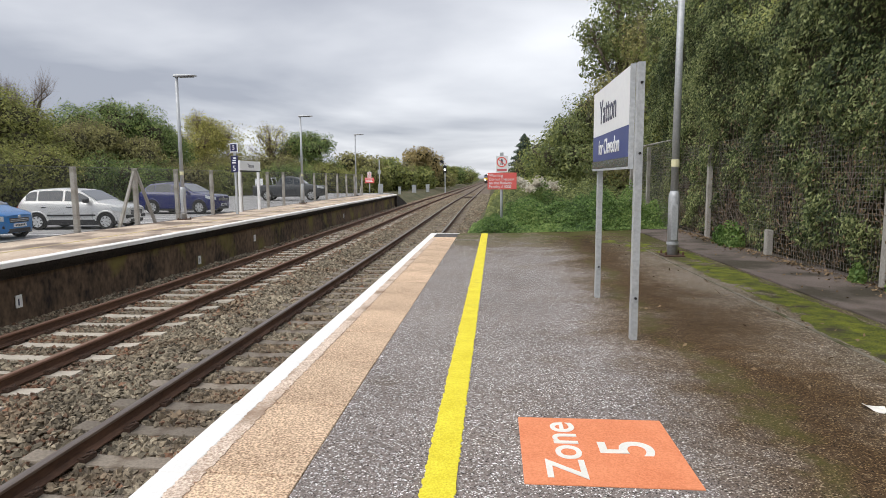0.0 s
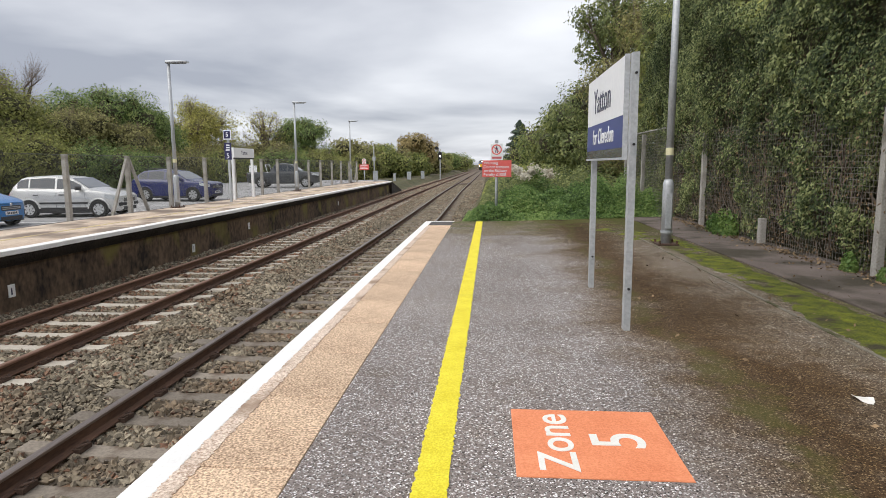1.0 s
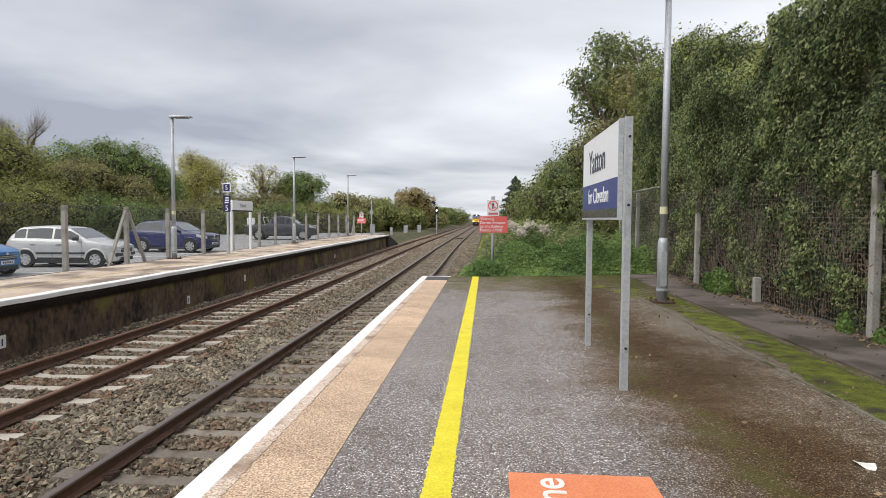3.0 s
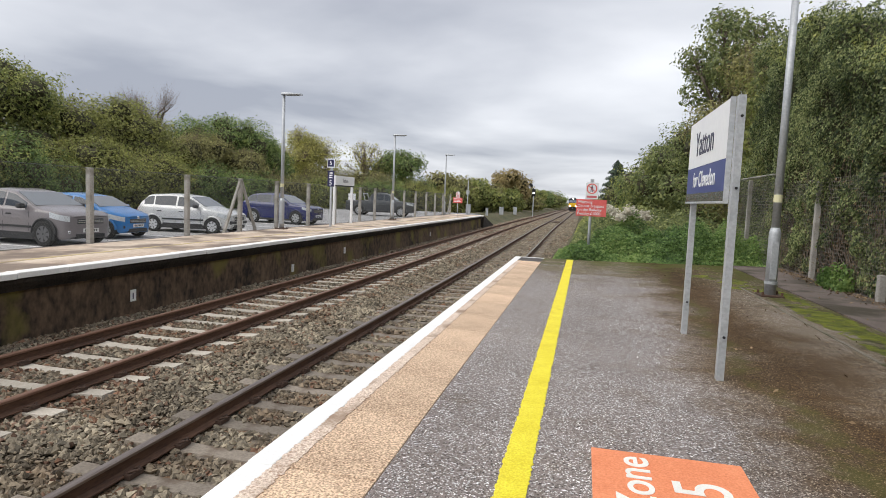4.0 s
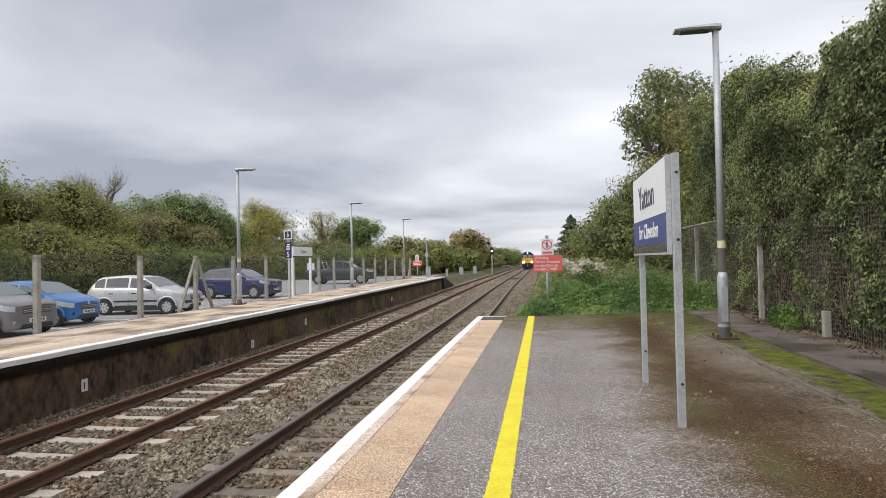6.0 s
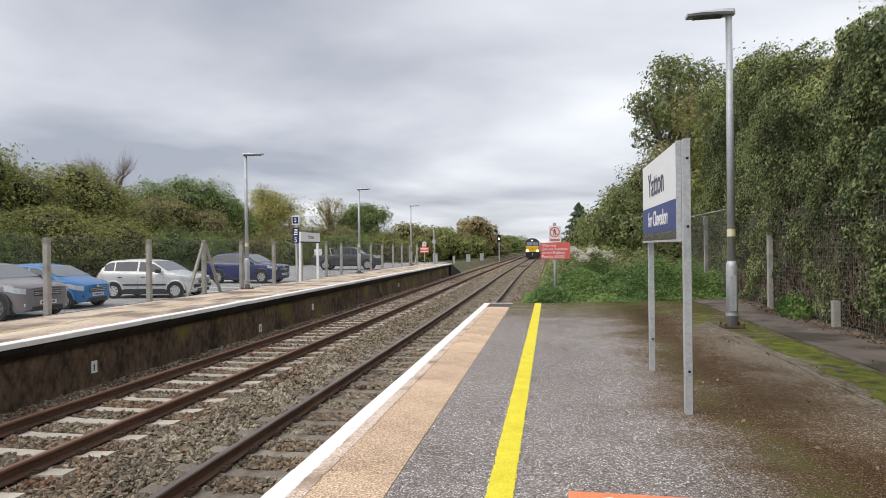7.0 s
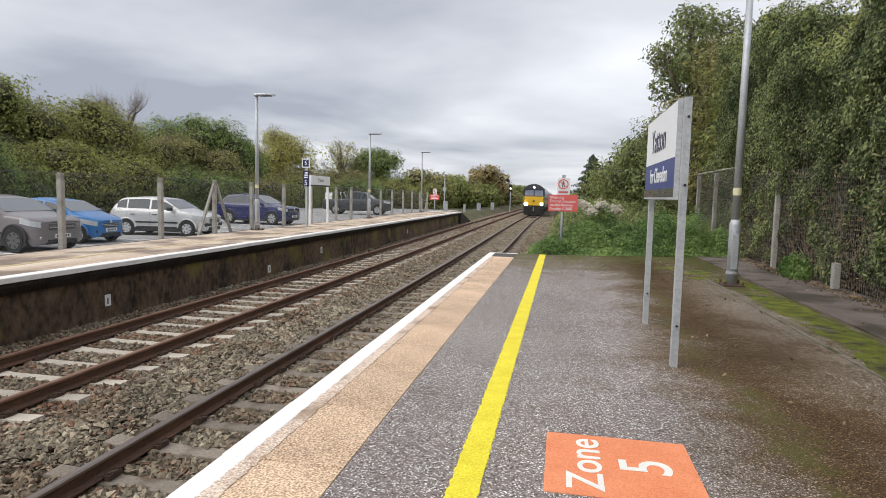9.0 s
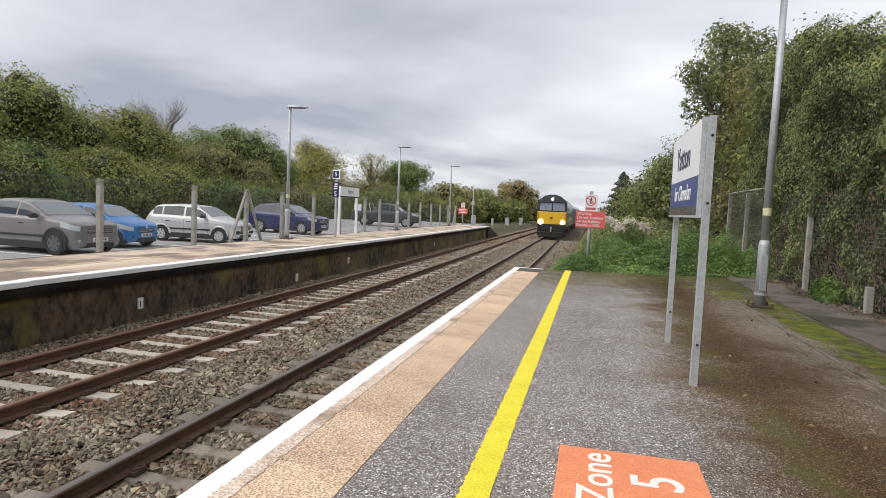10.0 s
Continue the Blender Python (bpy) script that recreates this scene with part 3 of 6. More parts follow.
part("worn_paint", ragged_strip(0.125, 0.215, -6.0, END_Y - 1.2, 0.0072, 0.010, 0.016), mat("worn_edge_paint", (0.40, 0.27, 0.19), (0.92, 0.78, 0.66), 0.9, 3, 80, 0.6, c3=(0.34, 0.24, 0.17), third=0.60, fine_mix=0.8), platform, "pale worn paint beside the white edge")

# ---- tracks ----
NEAR_RAILS = (-2.13, -0.625)
FAR_RAILS = (-5.72, -4.20)


def rail_bm(x, y0, y1, head):
    """A flat-bottomed rail; head picks the running surface alone, else foot and web."""
    h = RAIL_TOP
    if head:
        prof = [(-0.035, h - 0.034), (0.035, h - 0.034), (0.036, h - 0.01), (0.026, h), (-0.026, h), (-0.036, h - 0.01)]
    else:
        prof = [(-0.07, h - 0.16), (0.07, h - 0.16), (0.07, h - 0.148), (0.012, h - 0.125), (0.010, h - 0.05), (0.034, h - 0.0345), (-0.034, h - 0.0345),
                (-0.010, h - 0.05), (-0.012, h - 0.125), (-0.07, h - 0.148)]
    bm, prev, k = bmesh.new(), None, len(prof)
    ys = [y0 + 2.5 * i for i in range(int((80 - y0) / 2.5))] + [80 + 10 * i for i in range(int((y1 - 80) / 10) + 1)]
    for y in ys:
        row = [bm.verts.new((x + bend(y) + a, y, b)) for a, b in prof]
        if prev:
            for i in range(k):
                bm.faces.new((prev[i], prev[(i + 1) % k], row[(i + 1) % k], row[i]))
        prev = row
    return bm


def build_track(label, rails, sleeper_mat, head_mat, phase):
    track = empty("railway_track", label, "railway track", "railway tracks", "structure")
    mid = sum(rails) / 2
    for x in rails:
        r = part("rail", rail_bm(x, -11.0, 420, False), RUST, track, "rusty steel rail")
        part("rail_head", rail_bm(x, -11.0, 420, True), head_mat, r, "worn running surface of the rail")
    bm = bmesh.new()
    lo, hi, hl = RAIL_TOP - 0.34, RAIL_TOP - 0.162, 1.26
    b = [bm.verts.new((x, y, lo)) for x, y in ((-hl, -0.14), (hl, -0.14), (hl, 0.14), (-hl, 0.14))]
    t = [bm.verts.new((x, y, z)) for x, y, z in ((-hl + .03, -0.10, hi + .015), (-0.45, -0.10, hi - 0.02), (0.45, -0.10, hi - 0.02), (hl - .03, -0.10, hi + .015),
                                              (hl - .03, 0.10, hi + .015), (0.45, 0.10, hi - 0.02), (-0.45, 0.10, hi - 0.02), (-hl + .03, 0.10, hi + .015))]
    for f in ((t[0], t[1], t[6], t[7]), (t[1], t[2], t[5], t[6]), (t[2], t[3], t[4], t[5]), (b[0], b[1], t[3], t[2], t[1], t[0]), (b[2], b[3], t[7], t[6], t[5], t[4]),
              (b[1], b[2], t[4], t[3]), (b[3], b[0], t[0], t[7])):
        bm.faces.new(f)
    sl = finish("sleeper", bm, sleeper_mat)
    bm = bmesh.new()
    for s in (-1, 1):
        pts = [(s * 0.05, -0.05, 0.0), (s * 0.11, -0.05, 0.035), (s * 0.14, 0.0, 0.03), (s * 0.11, 0.05, 0.035), (s * 0.05, 0.05, 0.0)]
        bm_tube(bm, pts, [0.012] * 5, 5)
        bm_box(bm, s * 0.075 - 0.02, -0.08, -0.03, s * 0.075 + 0.05, 0.08, 0.012)
    cl = finish("rail_clip", bm, CLIP)
    rng = random.Random(phase)
    for i in range(150):
        y = -2.0 + phase + i * 0.65
        ob = part("sleeper", sl, None, track)
        ob.matrix_local = pose(mid + bend(y) + rng.uniform(-0.02, 0.02), y + rng.uniform(-0.02, 0.02), rng.uniform(-0.01, 0.004), 0, 0, rng.uniform(-0.8, 0.8))
        if y < 24:
            for x in rails:
                c = part("rail_clip", cl, None, track)
                c.matrix_local = pose(x + bend(y), y, RAIL_TOP - 0.145)
    return track


build_track("main line track with dark weathered sleepers beside the platform", NEAR_RAILS, SLEEPER_DIM, RUNNING, 0.13)
build_track("rusty track with pale concrete sleepers by the far platform", FAR_RAILS, SLEEPER_PALE, RUNNING_RUST, 0.42)

bm = bmesh.new()
for i in range(7):
    bm_box(bm, -2.0 + i * 0.21, 74, RAIL_TOP - 0.08, -1.82 + i * 0.21, 76.5, RAIL_TOP - 0.02)
thing("crossing_boards", bm, CLIP, "dark timber crossing boards between the rails", "crossing", kind="structure").location.x = -0.25


def build_stones():
    """Crushed stone over the bed, thickest beside the near platform."""
    rng = np.random.default_rng(5)
    base = np.array([(1, 0, 0), (-1, 0, 0), (0, 1, 0), (0, -1, 0), (0, 0, 1), (0, 0, -1)], float)
    tri = np.array([(0, 2, 4), (2, 1, 4), (1, 3, 4), (3, 0, 4), (2, 0, 5), (1, 2, 5), (3, 1, 5), (0, 3, 5)])
    for (y0, y1, count, s0, s1) in ((2.0, 10.0, 46000, 0.022, 0.044), (10.0, 20.0, 24000, 0.028, 0.05), (20.0, 42.0, 20000, 0.035, 0.065), (42.0, 95.0, 24000, 0.06, 0.10)):
        x, y = rng.uniform(-6.7, 0.0 if y0 < 10 else 1.15, count), rng.uniform(y0, y1, count)
        x = np.where((x > 0.0) & (y < 15.3), x - 3.2, x)
        mound = 0.05 * np.exp(-((x + 3.17) / 0.55) ** 2) + 0.03 * np.exp(-((x + 6.45) / 0.3) ** 2)
        z = BED + mound + rng.uniform(-0.02, 0.022, count)
        keep = np.ones(count, bool)
        for r in (*NEAR_RAILS, *FAR_RAILS):
            keep &= np.abs(x - r) > 0.085
        for rails, phase in ((NEAR_RAILS, 0.13), (FAR_RAILS, 0.42)):
            off = np.abs((y + 2.0 - phase + 0.325) % 0.65 - 0.325)
            keep &= ~((np.abs(x - sum(rails) / 2) < 1.28) & (off < 0.112))
        x, y, z = x[keep], y[keep], z[keep]
        k = len(x)
        d = np.array([bend(v) for v in y])
        size = rng.uniform(s0, s1, (k, 1, 1)) * rng.uniform(0.5, 1.45, (k, 1, 3)) * np.array([1, 1, 0.75])
        v = base[None] * size * rng.uniform(0.75, 1.25, (k, 6, 1)) + rng.normal(0, 0.006, (k, 6, 3))
        a = rng.uniform(0, 6.3, k)
        t = rng.uniform(-0.7, 0.7, k)
        ca, sa, ct, st = np.cos(a)[:, None], np.sin(a)[:, None], np.cos(t)[:, None], np.sin(t)[:, None]
        vy, vz = v[..., 1] * ct - v[..., 2] * st, v[..., 1] * st + v[..., 2] * ct
        vx, vy = v[..., 0] * ca - vy * sa, v[..., 0] * sa + vy * ca
        v = np.stack((vx + (x + d)[:, None], vy + y[:, None], vz + z[:, None]), -1)
        f = (tri[None] + 6 * np.arange(k)[:, None, None]).reshape(-1, 3)
        me = bpy.data.meshes.new("ballast")
        me.vertices.add(k * 6)
        me.vertices.foreach_set("co", v.ravel())
        me.loops.add(f.size)
        me.loops.foreach_set("vertex_index", f.ravel().astype(np.int32))
        me.polygons.add(len(f))
        me.polygons.foreach_set("loop_start", np.arange(0, f.size, 3, dtype=np.int32))
        me.update(calc_edges=True)
        me.shade_flat()
        me.materials.append(STONE)
        me.materials.append(STONE_RUST)
        gap = np.minimum(np.abs(x - FAR_RAILS[0]), np.abs(x - FAR_RAILS[1]))
        stained = (rng.uniform(0, 1, k) < 0.75 * np.exp(-(gap / 0.45) ** 2)) | (rng.uniform(0, 1, k) < 0.06)
        me.polygons.foreach_set("material_index", np.repeat(stained.astype(np.int32), 8))
        tagged(new("ballast", me), "loose grey and brown crushed stone between the rails", "ballast", kind="stuff")


build_stones()

# ---- far platform ----
FAR_EDGE, FAR_BACK, FAR_END = -6.42, -9.15, 52.0


def far_platform():
    p = empty("platform", "far station platform with a sooty brick face and worn paving", "platform", kind="structure")
    part("wall_face", strip(FAR_BACK, FAR_EDGE - 0.27, -12, FAR_END, -0.16, 2.0, 1.1), WALL_BRICK, p, "sooty brick wall stained with rust and lime")
    for i, (dx, z) in enumerate(((0.20, -0.235), (0.13, -0.165), (0.06, -0.095))):
        part("corbel", strip(FAR_EDGE - 0.40, FAR_EDGE - dx, -12, FAR_END, z, 2.0, 0.066), CORBEL, p)
    part("paving", strip(FAR_BACK, FAR_EDGE - 0.25, -12, FAR_END, 0.0, 2.0, 0.155), FAR_PAVE, p, "worn buff and brown paving in long bands")
    part("coping_bed", strip(FAR_EDGE - 0.25, FAR_EDGE - 0.03, -12, FAR_END, -0.02, 2.0, 0.07), CORBEL, p)
    stone = finish("coping", box(-0.25, 0.003, -0.085, 0.0, 0.905, 0.004, 0.010), EDGE_WORN)
    rng = random.Random(17)
    for i in range(63):
        y = -5.2 + 0.908 * i
        turn = math.degrees(math.atan2(bend(y) - bend(y + 0.9), 0.9))
        place(part("coping", stone, None, p, "scuffed white painted coping stone" if i == 0 else ""),
              pose(FAR_EDGE + bend(y) + rng.uniform(-0.010, 0.010), y, rng.uniform(-0.004, 0.004), 0, 0, turn + rng.uniform(-0.25, 0.25)))
    bm = bmesh.new()
    d0, d1 = bend(FAR_END), bend(FAR_END + 6)
    vs = [bm.verts.new(q) for q in ((FAR_BACK + d0, FAR_END, -1.2), (FAR_EDGE - 0.05 + d0, FAR_END, -1.2), (FAR_EDGE - 0.05 + d0, FAR_END, 0), (FAR_BACK + d0, FAR_END, 0),
                                    (FAR_BACK + d1, FAR_END + 6, -1.2), (FAR_EDGE - 0.05 + d1, FAR_END + 6, -1.2), (FAR_EDGE - 0.05 + d1, FAR_END + 6, -1.0), (FAR_BACK + d1, FAR_END + 6, -1.0))]
    for q in ((3, 2, 6, 7), (1, 2, 6, 5), (0, 3, 7, 4), (0, 1, 5, 4), (4, 5, 6, 7), (0, 1, 2, 3)):
        bm.faces.new([vs[i] for i in q])
    part("ramp", bm, CORBEL, p, "dark ramp down at the platform end")
    part("band", box(-7.75, -12, 0.001, -7.63, FAR_END - 1, 0.005), mat("faded_line", (0.5, 0.38, 0.18), (0.62, 0.5, 0.28), 0.85, 2, 20, 0.1, c3=(0.36, 0.28, 0.2), third=0.5), p, "faded yellow line")
    return p


far = far_platform()
for y, z in ((10.12, -0.73), (16.6, -0.88), (20.6, -0.66), (33.5, -0.7)):
    m = part("wall_marker", box(-0.012, -0.07, -0.11, 0.012, 0.07, 0.11, 0.004), EDGE_WHITE, far, "small white plate on the wall")
    m.location = (FAR_EDGE - 0.25 + bend(y), y, z)
    g = part("marker_bar", box(0.011, -0.03, -0.07, 0.014, 0.0, 0.05), SIGN_INK, m)

# ---- car park ----
bm = bmesh.new()
loft_rows = [[bm.verts.new(p) for p in ((-27, y, -1.0), (-9.45, y, -1.0), (-9.45, y, z), (-27, y, z))] for y, z in ((-12, -0.45), (34, -0.45), (43, -0.22), (66, -0.22))]
for a, b in zip(loft_rows, loft_rows[1:]):
    for i in range(4):
        bm.faces.new((a[i], a[(i + 1) % 4], b[(i + 1) % 4], b[i]))
bm.faces.new(loft_rows[0])
bm.faces.new(loft_rows[-1][::-1])
thing("car_park", bm, TARMAC, "grey tarmac car park behind the fence", "car park", kind="structure")
thing("fence_kerb", strip(-9.45, FAR_BACK, -12, 49, -0.02, 2.0, 0.7), CONCRETE, "low concrete strip under the fence", "kerb", kind="structure")
for i in range(8):
    thing("bay_line", box(-15.5, 11.2 + i * 2.75, -0.452, -10.4, 11.3 + i * 2.75, -0.446), EDGE_WORN, "worn white parking bay line", "bay marking", "bay lines", "structure")

FENCE_X, FENCE_H = -9.40, 1.70


def fence_post(h=FENCE_H + 0.05, w=0.06):
    bm = bmesh.new()
    bm_box(bm, -w, -w, -0.1, w, w, h, 0.012)
    return bm


def wire_mesh(y0, y1, z0, z1, x, pitch, material, parent, r=0.0020, slope=1.15, name="wire_mesh"):
    """Diamond wire netting: two sets of slanting wires and three line wires."""
    verts, faces = [], []

    def wire(a, b):
        k = len(verts)
        d = (Vector(b) - Vector(a)).normalized()
        u = Vector((1, 0, 0))
        w = d.cross(u)
        for p in (a, b):
            for s in range(3):
                q = Vector(p) + r * (math.cos(s * 2.094) * u + math.sin(s * 2.094) * w)
                verts.append(tuple(q))
        for s in range(3):
            faces.append((k + s, k + (s + 1) % 3, k + 3 + (s + 1) % 3, k + 3 + s))

    h = z1 - z0
    run = h / slope
    n = int((y1 - y0 + run) / pitch)
    for i in range(n):
        a = y0 - run + i * pitch
        for s in (0, 1):
            ya, yb = (a, a + run) if s == 0 else (a + run, a)
            za, zb = z0, z1
            lo, hi = min(ya, yb), max(ya, yb)
            if hi <= y0 or lo >= y1:
                continue
            ta, tb = 0.0, 1.0
            for lim, sg in ((y0, 1), (y1, -1)):
                da, db = sg * (ya - lim), sg * (yb - lim)
                if da < 0:
                    ta = max(ta, da / (da - db))
                if db < 0:
                    tb = min(tb, da / (da - db))
            if tb > ta:
                wire((x, ya + (yb - ya) * ta, za + (zb - za) * ta), (x, ya + (yb - ya) * tb, za + (zb - za) * tb))
    for z in (z0 + 0.02, (z0 + z1) / 2, z1 - 0.02):
        wire((x, y0, z), (x, y1, z))
    ob = part(name, raw_mesh(name, verts, faces, material), None, parent, "thin woven wire netting")
    return ob


car_fence = empty("fence", "tall wire mesh fence on concrete posts by the car park", "fence", kind="structure")
post_mesh = finish("post", fence_post(), POST_CONC)
for y in [-4.0, -0.9, 2.2, 5.6, 9.0, 11.95, 15.4, 20.5, 23.1, 25.8, 28.9, 31.1, 34.0, 36.5, 39.1, 41.9, 44.5, 47.1, 49.8]:
    place(part("post", post_mesh, None, car_fence), pose(FENCE_X + 0.05, y, -0.05, 0, 0, 0))
wire_mesh(-4, 49.8, 0.0, FENCE_H, FENCE_X - 0.03, 0.068, WIRE, car_fence, 0.0014)
part("line_wire", tube([(FENCE_X - 0.03, -4, FENCE_H), (FENCE_X - 0.03, 49.8, FENCE_H)], [0.006, 0.006], 5), WIRE, car_fence, "straining wire along the top")
for y0 in (18.05, ):
    for s in (-1, 1):
        part("strut", tube([(FENCE_X + 0.1, y0 + s * 0.95, -0.05), (FENCE_X + 0.1, y0 + s * 0.06, FENCE_H - 0.1)], [0.055, 0.05], 4), POST_CONC, car_fence, "sloping concrete strut")
    place(part("post", post_mesh, None, car_fence), pose(FENCE_X + 0.08, y0, -0.05, 0, 0, 0))
part("strut", tube([(FENCE_X + 0.1, 48.6, -0.05), (FENCE_X + 0.1, 49.7, FENCE_H - 0.2)], [0.055, 0.05], 4), POST_CONC, car_fence, "sloping concrete strut")


# ---- lamp posts ----
def lamp_post(x, y, arm, label, top):
    lp = empty("lamp_post", label, "lamp post", "platform lamps", at=pose(x, y, 0.0, 0, 0, 0))
    part("base_plate", box(-0.17, -0.17, 0.0, 0.17, 0.17, 0.03, 0.006), CLIP, lp, "dark steel base plate")
    for bx in (-0.14, 0.14):
        for by in (-0.14, 0.14):
            place(part("bolt", tube([(0, 0, 0), (0, 0, 0.05)], [0.018, 0.018], 6), RUST, lp), pose(bx, by, 0.03))
    part("lower_column", tube([(0, 0, 0.03), (0, 0, 1.02), (0, 0, 1.10)], [0.088, 0.088, 0.064], 20), POLE, lp, "thicker lower column with a door", smooth=True)
    part("column", tube([(0, 0, 1.09), (0, 0, top)], [0.063, 0.050], 18), POLE, lp, smooth=True)
    part("access_door", box(-0.05, -0.0925, 0.28, 0.05, -0.07, 0.86, 0.004), POLE, lp)
    part("label_band", tube([(0, 0, 1.50), (0, 0, 1.62)], [0.0655, 0.065], 18), mat("yellow_label", (0.66, 0.62, 0.34), (0.74, 0.71, 0.48), 0.6), lp, "yellowed label band")
    part("collar", tube([(0, 0, 0.20), (0, 0, 0.24)], [0.098, 0.098], 18), POLE, lp)
    bm = bmesh.new()
    prof = [(0.09, 0.0, 0.055), (0.05, 0.10, 0.06), (-0.10, 0.13, 0.055), (-0.45, 0.14, 0.035), (-0.66, 0.11, 0.02)]
    rows = []
    for px, hw, ht in prof:
        hw = max(hw, 0.05)
        rows.append([bm.verts.new((arm * -px, sgn * hw * k, top + zz)) for sgn, k, zz in ((-1, 1, 0.02), (-1, 0.7, 0.02 + ht), (1, 0.7, 0.02 + ht), (1, 1, 0.02), (1, 0.8, -0.01), (-1, 0.8, -0.01))])
    for a, b in zip(rows, rows[1:]):
        for i in range(6):
            bm.faces.new((a[i], a[(i + 1) % 6], b[(i + 1) % 6], b[i]))
    bm.faces.new(rows[0])
    bm.faces.new(rows[-1][::-1])
    part("lantern", bm, POLE, lp, "flat grey lantern head", smooth=False)
    part("lens", box(min(arm * 0.1, arm * 0.55), -0.09, top - 0.025, max(arm * 0.1, arm * 0.55), 0.09, top - 0.005), plain("lamp_lens", (0.05, 0.05, 0.055), 0.2), lp, "unlit dark lens")
    return lp


lamp_post(4.52, 10.95, -1, "tall grey steel lamp post on a bolted base, unlit", 5.15)
for x, y in ((-8.95, 20.15), (-9.02, 33.2), (-9.25, 47.2)):
    lamp_post(x, y, 1, "tall grey lamp post on the far platform, unlit", 4.72)


# ---- station name sign ----
def name_sign():
    s = empty("station_sign", "white and blue station name board on two steel posts", "sign", at=pose(2.65, 0, 0))
    for y in (5.50, 7.27):
        bm = bmesh.new()
        bm_box(bm, -0.006, -0.04, -0.02, 0.002, 0.04, 2.23)
        bm_box(bm, 0.002, 0.033, -0.02, 0.047, 0.04, 2.23)
        bm_box(bm, 0.002, -0.04, -0.02, 0.047, -0.033, 2.23)
        p = part("post", bm, GALV, s, "galvanised channel post")
        p.location = (0, y, 0)
        for z in (2.07, 1.52, 0.35):
            place(part("bolt", tube([(0, 0, 0), (0, -0.012, 0)], [0.011, 0.011], 8), TRIM, p), pose(0.022, -0.040, z))
    part("white_panel", box(-0.040, 5.56, 1.76, -0.008, 7.38, 2.225), SIGN_WHITE, s)
    part("blue_panel", box(-0.040, 5.56, 1.50, -0.008, 7.38, 1.758), SIGN_BLUE, s)
    part("lower_rail", box(-0.045, 5.56, 1.42, -0.008, 7.38, 1.498), plain("dark_strip", (0.10, 0.11, 0.10), 0.25, 0.5), s, "dark shiny strip under the board")
    part("end_cap", box(-0.047, 5.545, 1.40, -0.007, 5.559, 2.23), GALV, s)
    part("bottom_lip", box(-0.047, 5.56, 1.40, -0.007, 7.38, 1.419), GALV, s)
    t = part("lettering", fitted(lettering("Yatton", 0.36, SIGN_INK), 0.86, 0.235), None, s, "dark station name")
    place(t, Matrix.Translation((-0.043, 6.56, 1.985)) @ FACE_WEST)
    t = part("lettering", fitted(lettering("for Clevedon", 0.20, SIGN_WHITE, 0.002, 0.0015), 1.05, 0.15), None, s, "white destination line")
    place(t, Matrix.Translation((-0.043, 6.48, 1.635)) @ FACE_WEST)
    return s


name_sign()

# ---- zone marking ----
zone = empty("zone_marking", "orange painted square on the asphalt with white words", "ground marking", kind="structure")
part("orange_square", box(1.66, 3.02, 0.0005, 2.43, 3.765, 0.0045), ORANGE, zone)
place(part("lettering", fitted(lettering("Zone", 0.265, WHITE, 0.001, 0.003), 0.63, 0.185), None, zone), pose(1.86, 3.385, 0.0060, 0, 0, 90))
place(part("lettering", fitted(lettering("5", 0.36, WHITE, 0.001, 0.003), 0.155, 0.265), None, zone), pose(2.175, 3.40, 0.0060, 0, 0, 90))

bm = bmesh.new()
ring = [(0.058 * math.cos(a) * (1 + 0.15 * math.sin(3 * a)), 0.04 * math.sin(a), 0.012 * math.sin(2 * a) + 0.014) for a in [2 * math.pi * i / 14 for i in range(14)]]
lo, hi = [bm.verts.new((x, y, z - 0.004)) for x, y, z in ring], [bm.verts.new(p) for p in ring]
bm.faces.new(hi)
bm.faces.new(lo[::-1])
for i in range(14):
    bm.faces.new((lo[i], lo[(i + 1) % 14], hi[(i + 1) % 14], hi[i]))
thing("litter", bm, WHITE, "scrap of crumpled white paper on the asphalt", "litter").matrix_world = pose(3.70, 4.02, 0.0, 0, 0, 125)


# ---- warning sign ----
def ring_bm(r0, r1, y0, y1, k=28):
    bm = bmesh.new()
    vs = [[bm.verts.new((r * math.cos(a), y, r * math.sin(a))) for a in [2 * math.pi * i / k for i in range(k)]] for r, y in ((r1, y0), (r0, y0), (r0, y1), (r1, y1))]
    for q in range(4):
        a, b = vs[q], vs[(q + 1) % 4]
        for i in range(k):
            bm.faces.new((a[i], a[(i + 1) % k], b[(i + 1) % k], b[i]))
    return bm


